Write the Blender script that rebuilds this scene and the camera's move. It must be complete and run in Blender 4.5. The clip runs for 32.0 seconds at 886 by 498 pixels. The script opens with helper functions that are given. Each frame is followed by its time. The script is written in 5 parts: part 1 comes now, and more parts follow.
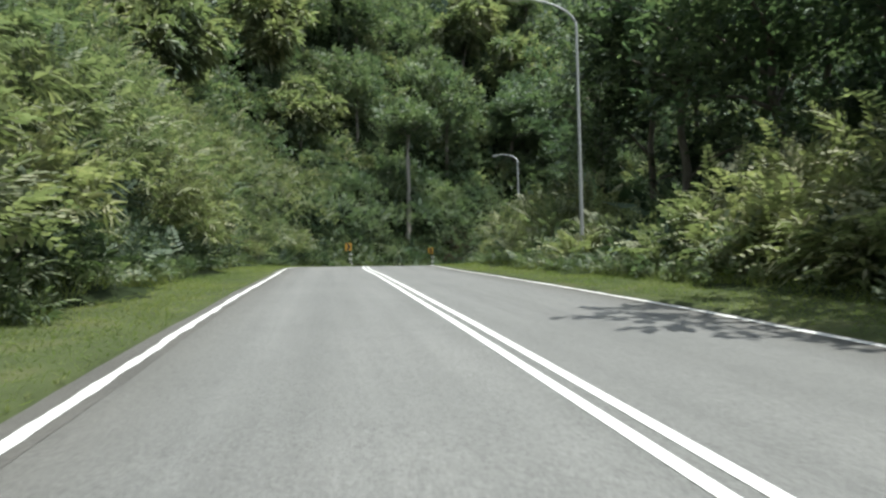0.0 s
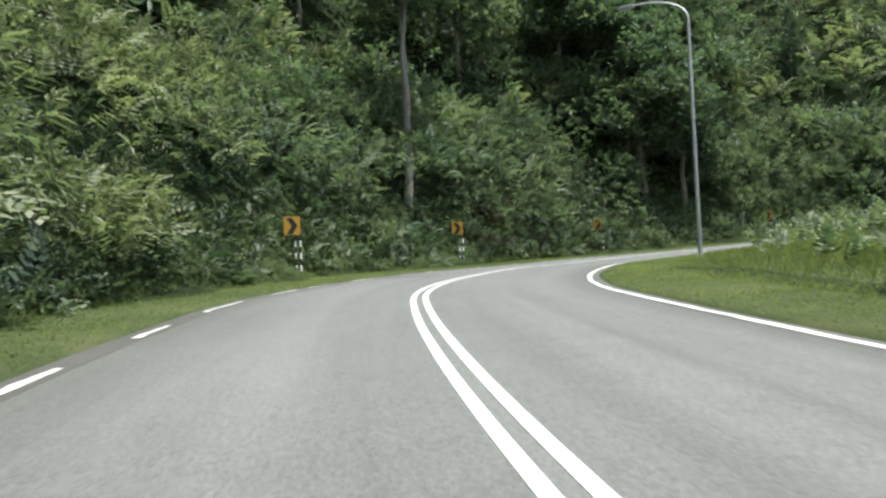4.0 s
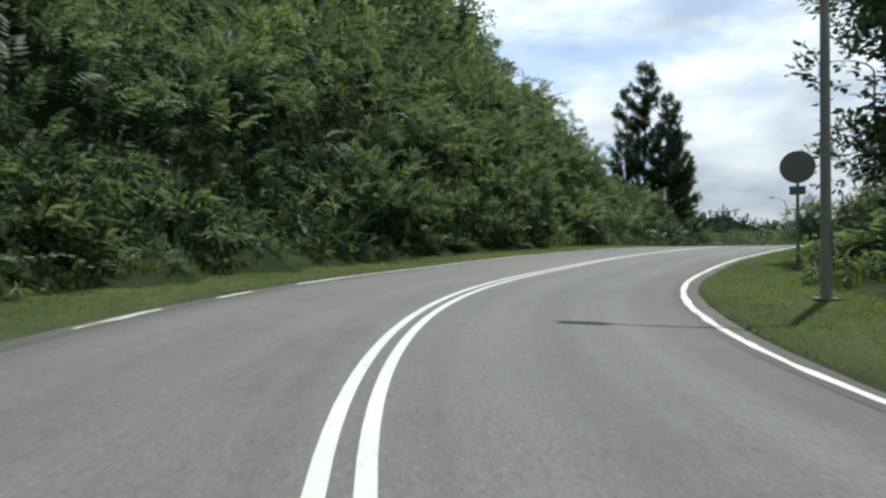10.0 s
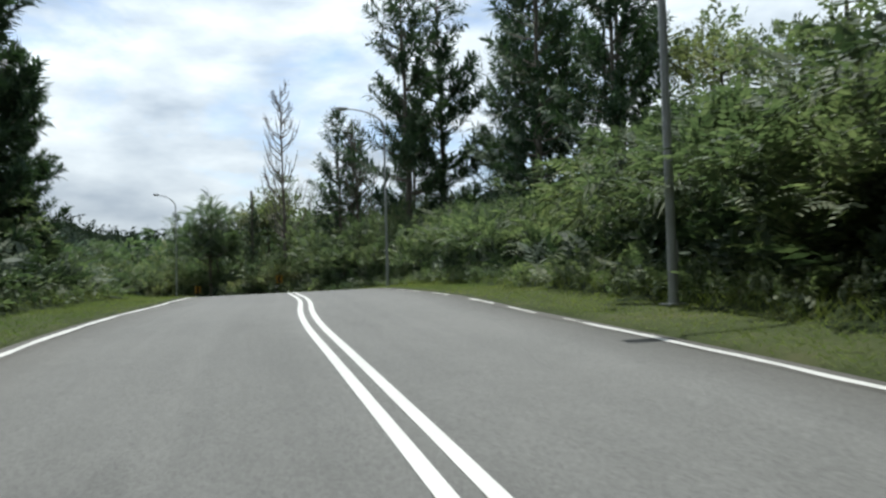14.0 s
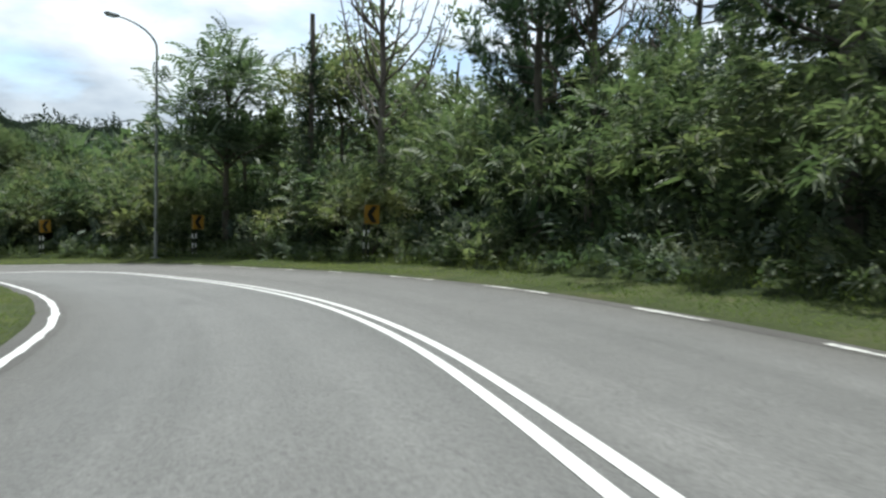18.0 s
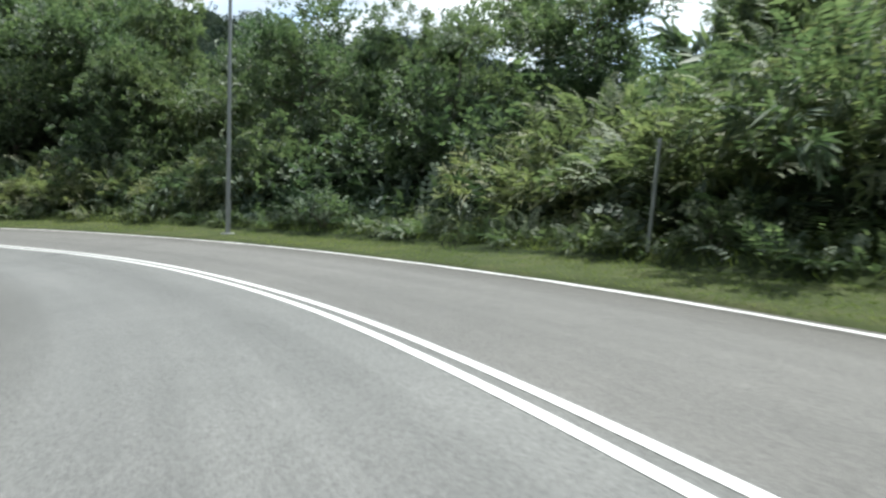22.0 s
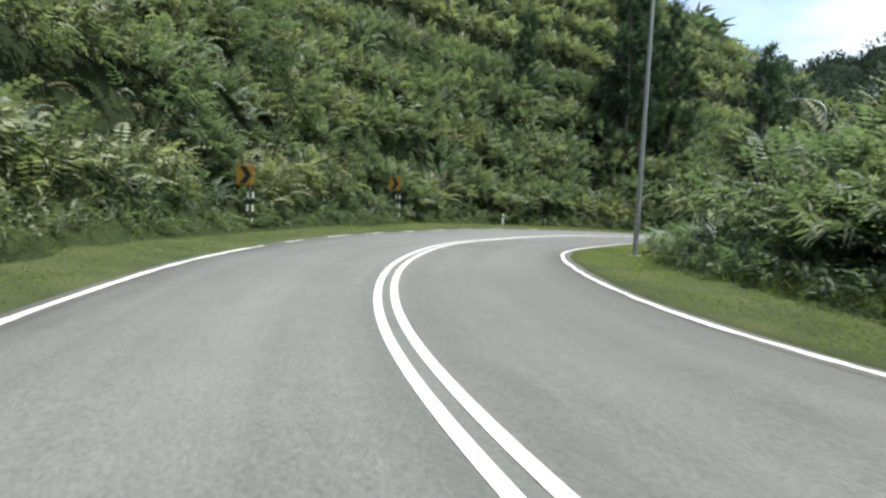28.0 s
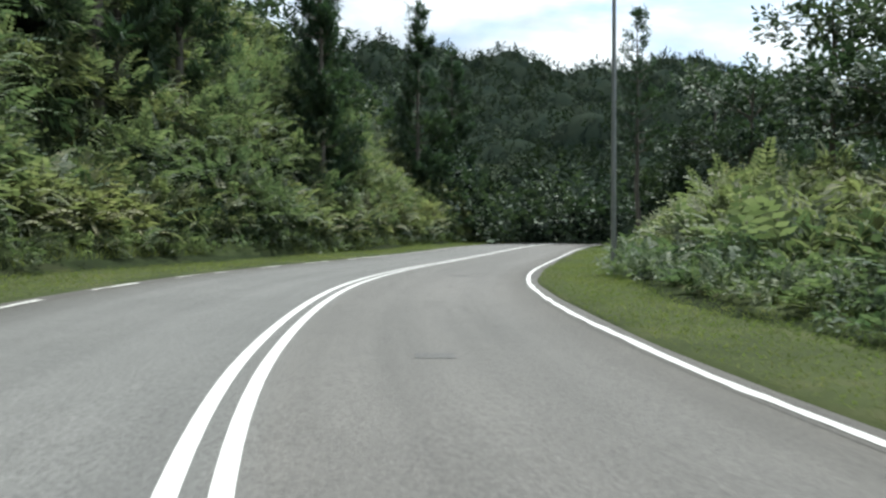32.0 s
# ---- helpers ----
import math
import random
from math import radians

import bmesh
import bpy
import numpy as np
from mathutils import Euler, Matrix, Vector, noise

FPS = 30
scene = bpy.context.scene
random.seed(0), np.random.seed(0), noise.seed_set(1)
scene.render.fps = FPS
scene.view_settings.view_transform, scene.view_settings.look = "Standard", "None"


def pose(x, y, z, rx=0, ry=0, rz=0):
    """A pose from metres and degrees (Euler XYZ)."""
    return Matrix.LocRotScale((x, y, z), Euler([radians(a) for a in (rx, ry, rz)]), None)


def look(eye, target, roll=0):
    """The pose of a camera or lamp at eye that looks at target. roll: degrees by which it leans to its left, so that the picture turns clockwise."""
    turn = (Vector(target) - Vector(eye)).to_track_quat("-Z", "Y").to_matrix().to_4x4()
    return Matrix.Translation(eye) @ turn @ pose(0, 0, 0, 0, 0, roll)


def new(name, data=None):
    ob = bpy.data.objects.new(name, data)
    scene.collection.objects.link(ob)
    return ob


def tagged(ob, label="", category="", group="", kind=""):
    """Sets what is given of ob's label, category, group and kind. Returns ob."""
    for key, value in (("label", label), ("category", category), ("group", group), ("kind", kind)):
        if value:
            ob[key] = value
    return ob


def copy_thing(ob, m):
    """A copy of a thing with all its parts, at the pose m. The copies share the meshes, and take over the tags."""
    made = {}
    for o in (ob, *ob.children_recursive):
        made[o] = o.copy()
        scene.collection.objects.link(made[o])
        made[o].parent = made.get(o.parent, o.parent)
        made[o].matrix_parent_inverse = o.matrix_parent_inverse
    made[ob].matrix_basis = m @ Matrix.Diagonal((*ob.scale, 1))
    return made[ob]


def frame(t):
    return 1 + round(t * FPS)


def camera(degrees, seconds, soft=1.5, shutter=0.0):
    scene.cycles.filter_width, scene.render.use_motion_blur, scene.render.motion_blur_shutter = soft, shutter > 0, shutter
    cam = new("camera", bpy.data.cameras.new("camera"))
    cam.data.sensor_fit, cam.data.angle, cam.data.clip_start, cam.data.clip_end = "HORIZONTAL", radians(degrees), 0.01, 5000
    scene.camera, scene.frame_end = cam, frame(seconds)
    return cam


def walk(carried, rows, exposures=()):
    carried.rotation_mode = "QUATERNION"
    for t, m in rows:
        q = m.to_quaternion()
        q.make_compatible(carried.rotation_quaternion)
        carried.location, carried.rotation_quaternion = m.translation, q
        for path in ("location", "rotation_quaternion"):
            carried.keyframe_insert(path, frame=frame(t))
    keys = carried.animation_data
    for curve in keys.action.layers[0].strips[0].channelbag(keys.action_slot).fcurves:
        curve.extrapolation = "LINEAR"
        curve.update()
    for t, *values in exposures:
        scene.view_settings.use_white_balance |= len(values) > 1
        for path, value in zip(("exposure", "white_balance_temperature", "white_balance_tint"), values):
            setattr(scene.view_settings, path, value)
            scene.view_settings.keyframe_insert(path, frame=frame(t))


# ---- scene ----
cam = camera(64.6, 32.0, soft=2.5, shutter=0.15)
ROWS = [
    (0, 0.02, 0.19, 0.11, 93.29, 0.94, 0.38),
    (0.5, -0.66, 4.39, 0.4, 93.43, 1.45, 0.22),
    (1, -1.44, 8.67, 0.7, 93.28, 2.1, 0.03),
    (1.5, -2.05, 12.77, 0.99, 93.21, 2.01, -0.48),
    (2, -2.73, 16.9, 1.26, 93.25, 2.58, -0.54),
    (2.5, -3.22, 20.94, 1.5, 92.9, 2.98, -0.68),
    (3, -3.79, 25.05, 1.75, 92.35, 3.11, -1.38),
    (3.5, -4.4, 29.23, 2.03, 91.6, 2.98, -2.64),
    (4, -4.85, 33.4, 2.31, 90.88, 2.69, -4.46),
    (4.5, -5.03, 37.5, 2.51, 90.37, 2.37, -6.86),
    (5, -4.9, 41.49, 2.64, 90.1, 2.01, -9.84),
    (5.5, -4.65, 45.66, 2.75, 89.97, 1.6, -14.14),
    (6, -3.85, 49.72, 2.85, 90.1, 0.3, -21.61),
    (6.5, -2.44, 53.83, 2.93, 89.33, -0.24, -30.07),
    (7, -0.56, 57.98, 3.01, 89.86, -0.37, -39.08),
    (7.5, 1.74, 61.34, 3.02, 88.87, -0.87, -48.6),
    (8, 4.5, 64.28, 3.08, 89.64, -1.03, -58.28),
    (8.5, 7.98, 66.96, 3.22, 90.42, -1, -68.86),
    (9, 11.28, 68.49, 3.27, 91.15, -1.19, -78.25),
    (9.5, 15.17, 69.82, 3.45, 91.69, -0.56, -87.59),
    (10, 19.05, 70.52, 3.66, 91.99, -0.77, -96.07),
    (10.5, 23.48, 70.68, 3.89, 92.51, -0.94, -104.56),
    (11, 27.11, 70.1, 4.16, 93.23, -1.71, -113.06),
    (11.5, 31.06, 69.04, 4.46, 92.8, -1.16, -122.1),
    (12, 34.83, 67.25, 4.77, 92.96, -0.65, -130.69),
    (12.5, 38.43, 65.02, 5.11, 93.38, 0.43, -138.21),
    (13, 41.66, 62.46, 5.48, 92.51, 1.65, -143.28),
    (13.5, 44.67, 59.69, 5.75, 92.59, 1.63, -145.13),
    (14, 47.58, 57.14, 6, 92.2, 1.61, -146.35),
    (14.5, 50.41, 54.78, 6.23, 91.41, 1.53, -146.94),
    (15, 53.29, 52.36, 6.37, 90.52, 1.23, -146.9),
    (15.5, 56.26, 49.56, 6.49, 89.89, 0.54, -146.21),
    (16, 59.31, 46.35, 6.59, 89.58, -0.57, -144.91),
    (16.5, 62.56, 43.55, 6.61, 88.39, -0.83, -144.63),
    (17, 65.97, 40.65, 6.63, 87.68, -0.78, -144.16),
    (17.5, 69.39, 37.8, 6.59, 87.2, -1.29, -143.6),
    (18, 72.78, 35.08, 6.45, 86.45, -1.84, -141.98),
    (18.5, 76.26, 32.55, 6.28, 86.2, -2.13, -140.44),
    (19, 79.79, 30.31, 6.07, 84.86, -1.98, -135.89),
    (19.5, 83.44, 28.46, 5.83, 84.03, -1.39, -128.38),
    (20, 87.3, 27.15, 5.62, 83.6, -1.45, -121.09),
    (20.5, 91.25, 26.31, 5.33, 83.54, -1.59, -114),
    (21, 95.12, 26.03, 5.01, 82.93, -2.36, -106.64),
    (21.5, 99.03, 26.29, 4.7, 83.03, -2.58, -98.32),
    (22, 102.99, 27.13, 4.28, 83.43, -2.62, -90.47),
    (22.5, 106.81, 28.59, 3.96, 82.62, -2.29, -82.82),
    (23, 110.65, 30.55, 3.56, 82.73, -2.45, -75.39),
    (23.5, 114.33, 32.92, 3.16, 83.72, -3.14, -68.5),
    (24, 117.52, 35.53, 2.84, 83.53, -3.1, -61.49),
    (24.5, 120.53, 38.73, 2.49, 84.68, -3.26, -53.9),
    (25, 123.15, 42.3, 2.22, 85.09, -2.54, -46.41),
    (25.5, 125.34, 46.12, 2.01, 85.41, -2.09, -39.63),
    (26, 127, 50.17, 1.81, 86.3, -1.72, -34.27),
    (26.5, 128.28, 54.39, 1.71, 86.32, -2.78, -32.56),
    (27, 129.55, 58.54, 1.62, 86.38, -3.33, -32.03),
    (27.5, 130.82, 62.63, 1.56, 86.54, -3.4, -32.69),
    (28, 132.16, 66.57, 1.53, 86.86, -3.18, -34.5),
    (28.5, 133.68, 70.3, 1.51, 87.46, -2.83, -37.39),
    (29, 135.4, 73.81, 1.51, 88.35, -2.38, -41.37),
    (29.5, 137.45, 77.08, 1.59, 88.4, -1.57, -46.64),
    (30, 139.97, 80.54, 1.65, 88.28, -1.38, -54.1),
    (30.5, 142.76, 83.35, 1.66, 88.32, -0.93, -61.47),
    (31, 145.94, 85.65, 1.67, 88.19, -0.5, -68.91),
    (31.5, 149.33, 87.5, 1.7, 88.26, 0.16, -76.31),
    (32, 152.78, 89.09, 1.7, 88.26, 0.26, -82.39),
]
EXPOSURES = [(t, e, k, 5) for t, e, k in [(0.0, 0.98, 6380), (5.0, 1.11, 6350), (8.0, 1.06, 6330), (9.5, 0.42, 6330), (12.0, -0.25, 6330), (13.5, 0.12, 6340), (17.0, 0.43, 6320), (20.0, 0.66, 6310), (23.0, 0.94, 6310), (26.0, 0.96, 6350), (29.0, 0.76, 6310), (32.0, 0.58, 6300)]]
walk(cam, [(t, pose(x, y, z, rx, ry, rz)) for t, x, y, z, rx, ry, rz in ROWS], EXPOSURES)

# ---- sky and sun ----
SUN_AZIMUTH, SUN_ELEVATION = (0.743, -0.669), 73.0
world = bpy.data.worlds.new("sky")
scene.world = world
world.use_nodes = True
wn, wl = world.node_tree.nodes, world.node_tree.links
wn.clear()
w_out = wn.new("ShaderNodeOutputWorld")
w_bg = wn.new("ShaderNodeBackground")
w_sky = wn.new("ShaderNodeTexSky")
w_sky.sky_type, w_sky.sun_disc = "NISHITA", False
w_sky.sun_elevation = radians(SUN_ELEVATION)
w_sky.sun_rotation = math.atan2(SUN_AZIMUTH[0], SUN_AZIMUTH[1])
w_sky.altitude, w_sky.air_density, w_sky.dust_density = 900, 1.0, 2.0
w_co = wn.new("ShaderNodeTexCoord")
w_map = wn.new("ShaderNodeMapping")
w_map.inputs["Scale"].default_value = (1.0, 1.0, 2.6)
w_n1 = wn.new("ShaderNodeTexNoise")
w_n1.inputs["Scale"].default_value, w_n1.inputs["Detail"].default_value, w_n1.inputs["Roughness"].default_value = 3.2, 9, 0.58
w_n1.inputs["Distortion"].default_value = 0.35
w_r1 = wn.new("ShaderNodeValToRGB")
w_r1.color_ramp.elements[0].position, w_r1.color_ramp.elements[1].position = 0.30, 0.50
w_n2 = wn.new("ShaderNodeTexNoise")
w_n2.inputs["Scale"].default_value, w_n2.inputs["Detail"].default_value = 6.0, 8
w_r2 = wn.new("ShaderNodeValToRGB")
w_r2.color_ramp.elements[0].position, w_r2.color_ramp.elements[1].position = 0.3, 0.68
w_r2.color_ramp.elements[0].color, w_r2.color_ramp.elements[1].color = (2.7, 3.1, 3.7, 1), (5.9, 6.2, 6.5, 1)
w_mix = wn.new("ShaderNodeMix")
w_mix.data_type = "RGBA"
wl.new(w_co.outputs["Generated"], w_map.inputs["Vector"])
wl.new(w_map.outputs[0], w_n1.inputs["Vector"])
wl.new(w_map.outputs[0], w_n2.inputs["Vector"])
wl.new(w_n1.outputs["Fac"], w_r1.inputs["Fac"])
wl.new(w_n2.outputs["Fac"], w_r2.inputs["Fac"])
wl.new(w_r1.outputs["Color"], w_mix.inputs["Factor"])
wl.new(w_sky.outputs["Color"], w_mix.inputs[6])
w_dot = wn.new("ShaderNodeVectorMath")
w_dot.operation = "DOT_PRODUCT"
w_dot.inputs[1].default_value = (SUN_AZIMUTH[0] * math.cos(radians(SUN_ELEVATION)), SUN_AZIMUTH[1] * math.cos(radians(SUN_ELEVATION)), math.sin(radians(SUN_ELEVATION)))
wl.new(w_co.outputs["Generated"], w_dot.inputs[0])
w_near = wn.new("ShaderNodeMapRange")
w_near.interpolation_type = "SMOOTHSTEP"
w_near.inputs[1].default_value, w_near.inputs[2].default_value, w_near.inputs[3].default_value, w_near.inputs[4].default_value = 0.2, 0.62, 0.58, 1.12
wl.new(w_dot.outputs["Value"], w_near.inputs[0])
w_lit = wn.new("ShaderNodeVectorMath")
w_lit.operation = "SCALE"
wl.new(w_r2.outputs["Color"], w_lit.inputs[0])
wl.new(w_near.outputs[0], w_lit.inputs["Scale"])
wl.new(w_lit.outputs[0], w_mix.inputs[7])
wl.new(w_mix.outputs[2], w_bg.inputs["Color"])
w_bg.inputs["Strength"].default_value = 0.165
wl.new(w_bg.outputs[0], w_out.inputs[0])

sun_data = bpy.data.lights.new("sun", "SUN")
sun_data.energy, sun_data.angle, sun_data.color = 5.0, radians(0.6), (1.0, 0.975, 0.92)
sun = new("sun", sun_data)
sx, sy = SUN_AZIMUTH
ce, se = math.cos(radians(SUN_ELEVATION)), math.sin(radians(SUN_ELEVATION))
sun.matrix_world = look((60 + 200 * sx * ce, 40 + 200 * sy * ce, 200 * se), (60, 40, 0))


# ---- materials ----
def mat_base(name, rough=0.8, metal=0.0):
    m = bpy.data.materials.new(name)
    m.use_nodes = True
    b = m.node_tree.nodes["Principled BSDF"]
    b.inputs["Roughness"].default_value, b.inputs["Metallic"].default_value = rough, metal
    return m, m.node_tree.nodes, m.node_tree.links, b


def noise_col(nodes, links, scale, stops, detail=6, rough=0.6, vec=None):
    n = nodes.new("ShaderNodeTexNoise")
    n.inputs["Scale"].default_value, n.inputs["Detail"].default_value, n.inputs["Roughness"].default_value = scale, detail, rough
    if vec is None:
        g = nodes.new("ShaderNodeNewGeometry")
        vec = g.outputs["Position"]
    links.new(vec, n.inputs["Vector"])
    r = nodes.new("ShaderNodeValToRGB")
    e = r.color_ramp.elements
    while len(e) < len(stops):
        e.new(0.5)
    for el, (p, c) in zip(e, stops):
        el.position, el.color = p, (*c, 1)
    links.new(n.outputs["Fac"], r.inputs["Fac"])
    return n, r


def mixed(nodes, links, a, b, fac, mode="MIX"):
    m = nodes.new("ShaderNodeMix")
    m.data_type, m.blend_type = "RGBA", mode
    links.new(a, m.inputs[6])
    links.new(b, m.inputs[7])
    if isinstance(fac, float):
        m.inputs["Factor"].default_value = fac
    else:
        links.new(fac, m.inputs["Factor"])
    return m.outputs[2]


def bump(nodes, links, bsdf, height, strength, dist):
    b = nodes.new("ShaderNodeBump")
    b.inputs["Strength"].default_value, b.inputs["Distance"].default_value = strength, dist
    links.new(height, b.inputs["Height"])
    links.new(b.outputs[0], bsdf.inputs["Normal"])


def asphalt(name, light, dark, lanes=False):
    m, n, l, b = mat_base(name, 0.78)
    _, big = noise_col(n, l, 0.25, [(0.3, dark), (0.7, light)], 4)
    _, mid = noise_col(n, l, 2.2, [(0.25, (0.78,) * 3), (0.75, (1.0,) * 3)], 6, 0.65)
    grain_n, grain = noise_col(n, l, 75, [(0.35, (0.5,) * 3), (0.72, (1.2,) * 3)], 3, 0.75)
    c = mixed(n, l, big.outputs[0], mid.outputs[0], 0.6, "MULTIPLY")
    c = mixed(n, l, c, grain.outputs[0], 0.6, "MULTIPLY")
    _, chips = noise_col(n, l, 30, [(0.34, (0.52,) * 3), (0.5, (0.98,) * 3), (0.68, (1.35,) * 3)], 4, 0.85)
    c = mixed(n, l, c, chips.outputs[0], 0.9, "MULTIPLY")
    if lanes:
        # oil and tyre streaks that run along the lanes, and grime towards the verges
        uv = n.new("ShaderNodeUVMap")
        mp = n.new("ShaderNodeMapping")
        mp.inputs["Scale"].default_value = (1.5, 0.035, 1)
        l.new(uv.outputs[0], mp.inputs["Vector"])
        _, st = noise_col(n, l, 1.0, [(0.3, (0.72,) * 3), (0.65, (1.08,) * 3)], 5, 0.6, mp.outputs[0])
        c = mixed(n, l, c, st.outputs[0], 0.85, "MULTIPLY")
        mp2 = n.new("ShaderNodeMapping")
        mp2.inputs["Scale"].default_value = (0.9, 0.2, 1)
        l.new(uv.outputs[0], mp2.inputs["Vector"])
        _, sp = noise_col(n, l, 1.0, [(0.28, (0.62,) * 3), (0.4, (1.0,) * 3)], 7, 0.65, mp2.outputs[0])
        c = mixed(n, l, c, sp.outputs[0], 0.7, "MULTIPLY")
        sep = n.new("ShaderNodeSeparateXYZ")
        l.new(uv.outputs[0], sep.inputs[0])
        ab = n.new("ShaderNodeMath")
        ab.operation = "ABSOLUTE"
        l.new(sep.outputs[0], ab.inputs[0])
        gr = n.new("ShaderNodeValToRGB")
        e = gr.color_ramp.elements
        e[0].position, e[0].color = 0.0, (1, 1, 1, 1)
        e[1].position, e[1].color = 1.0, (0.6, 0.57, 0.53, 1)
        rg = n.new("ShaderNodeMapRange")
        rg.inputs[1].default_value, rg.inputs[2].default_value = 2.5, 3.6
        l.new(ab.outputs[0], rg.inputs[0])
        l.new(rg.outputs[0], gr.inputs["Fac"])
        c = mixed(n, l, c, gr.outputs[0], 1.0, "MULTIPLY")
        # the outer lane turns slightly darker and browner from the long left-hand bend on
        past_bend = n.new("ShaderNodeMapRange")
        past_bend.interpolation_type = "SMOOTHSTEP"
        past_bend.inputs[1].default_value, past_bend.inputs[2].default_value = 150.0, 190.0
        l.new(sep.outputs[1], past_bend.inputs[0])
        outer = n.new("ShaderNodeMapRange")
        outer.inputs[1].default_value, outer.inputs[2].default_value = -0.05, 0.3
        l.new(sep.outputs[0], outer.inputs[0])
        both = n.new("ShaderNodeMath")
        both.operation = "MULTIPLY"
        l.new(past_bend.outputs[0], both.inputs[0])
        l.new(outer.outputs[0], both.inputs[1])
        tint = n.new("ShaderNodeValToRGB")
        tint.color_ramp.elements[0].color, tint.color_ramp.elements[1].color = (1, 1, 1, 1), (0.92, 0.885, 0.86, 1)
        l.new(both.outputs[0], tint.inputs["Fac"])
        c = mixed(n, l, c, tint.outputs[0], 1.0, "MULTIPLY")
    l.new(c, b.inputs["Base Color"])
    bump(n, l, b, grain_n.outputs["Fac"], 0.7, 0.01)
    return m


def line_paint(name, colour, wear):
    m, n, l, b = mat_base(name, 0.6)
    _, w = noise_col(n, l, 14, [(wear, (0.28, 0.28, 0.27)), (wear + 0.1, colour)], 8, 0.7)
    _, d = noise_col(n, l, 0.8, [(0.3, (0.86,) * 3), (0.7, (1.0,) * 3)], 4)
    l.new(mixed(n, l, w.outputs[0], d.outputs[0], 1.0, "MULTIPLY"), b.inputs["Base Color"])
    return m


def leaf_mat(name, dark, mid, light, rough=0.6, glow=0.36, gloss=0.22):
    m, n, l, b = mat_base(name, rough)
    b.inputs["Specular IOR Level"].default_value = gloss
    g = n.new("ShaderNodeNewGeometry")
    r = n.new("ShaderNodeValToRGB")
    e = r.color_ramp.elements
    e[0].position, e[0].color = 0.0, (*dark, 1)
    e[1].position, e[1].color = 1.0, (*light, 1)
    k = e.new(0.5)
    k.color = (*mid, 1)
    l.new(g.outputs["Random Per Island"], r.inputs["Fac"])
    _, patch = noise_col(n, l, 0.22, [(0.3, (0.62, 0.72, 0.7)), (0.7, (1.22, 1.12, 0.95))], 3)
    c = mixed(n, l, r.outputs[0], patch.outputs[0], 1.0, "MULTIPLY")
    l.new(c, b.inputs["Base Color"])
    t = n.new("ShaderNodeBsdfTranslucent")
    warm = n.new("ShaderNodeMix")
    warm.data_type, warm.blend_type = "RGBA", "MULTIPLY"
    warm.inputs["Factor"].default_value = 1.0
    warm.inputs[7].default_value = (1.2, 1.45, 0.8, 1)
    l.new(c, warm.inputs[6])
    l.new(warm.outputs[2], t.inputs["Color"])
    x = n.new("ShaderNodeMixShader")
    x.inputs[0].default_value = glow
    l.new(b.outputs[0], x.inputs[1])
    l.new(t.outputs[0], x.inputs[2])
    l.new(x.outputs[0], n["Material Output"].inputs[0])
    return m


def ground_mat(name, a, c2, c3, scale=0.6):
    m, n, l, b = mat_base(name, 0.95)
    b.inputs["Specular IOR Level"].default_value = 0.08
    _, big = noise_col(n, l, scale, [(0.3, a), (0.52, c2), (0.72, c3)], 6)
    fn, fine = noise_col(n, l, 48, [(0.3, (0.72,) * 3), (0.75, (1.12,) * 3)], 6, 0.7)
    l.new(mixed(n, l, big.outputs[0], fine.outputs[0], 0.8, "MULTIPLY"), b.inputs["Base Color"])
    bump(n, l, b, fn.outputs["Fac"], 0.5, 0.02)
    return m


def bark_mat(name, a, c2):
    m, n, l, b = mat_base(name, 0.9)
    co = n.new("ShaderNodeTexCoord")
    mp = n.new("ShaderNodeMapping")
    mp.inputs["Scale"].default_value = (1, 1, 0.18)
    l.new(co.outputs["Object"], mp.inputs["Vector"])
    nn, r = noise_col(n, l, 9, [(0.3, a), (0.7, c2)], 8, 0.7, mp.outputs[0])
    l.new(r.outputs[0], b.inputs["Base Color"])
    bump(n, l, b, nn.outputs["Fac"], 0.7, 0.03)
    return m


def plain_mat(name, colour, rough=0.5, metal=0.0, var=0.15, scale=6):
    m, n, l, b = mat_base(name, rough, metal)
    _, r = noise_col(n, l, scale, [(0.25, tuple(v * (1 - var) for v in colour)), (0.75, colour)], 7, 0.65)
    l.new(r.outputs[0], b.inputs["Base Color"])
    return m


M_ROAD = asphalt("worn_asphalt", (0.137, 0.136, 0.131), (0.113, 0.113, 0.109), True)
M_PATCH = asphalt("patched_asphalt", (0.1, 0.098, 0.095), (0.082, 0.082, 0.08))
M_EDGE = asphalt("dirty_asphalt_edge", (0.085, 0.08, 0.072), (0.05, 0.047, 0.042))
M_LINE = line_paint("white_road_paint", (0.47, 0.47, 0.455), 0.3)
M_LINE_WORN = line_paint("worn_white_road_paint", (0.45, 0.45, 0.42), 0.4)
M_GRASS_GROUND = ground_mat("mown_grass_ground", (0.036, 0.046, 0.02), (0.05, 0.062, 0.026), (0.074, 0.076, 0.038), 0.9)
# litter colour taken near black, so gaps in the growth look shaded
M_SOIL = ground_mat("shade_dark_leaf_litter", (0.01, 0.014, 0.006), (0.016, 0.024, 0.009), (0.026, 0.03, 0.014), 0.8)
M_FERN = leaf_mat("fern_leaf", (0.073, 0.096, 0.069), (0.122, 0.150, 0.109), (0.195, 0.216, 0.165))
M_FERN_SINGLE = leaf_mat("single_fern_leaf", (0.050, 0.075, 0.040), (0.075, 0.108, 0.057), (0.110, 0.140, 0.081), 0.9, 0.3, 0.05)
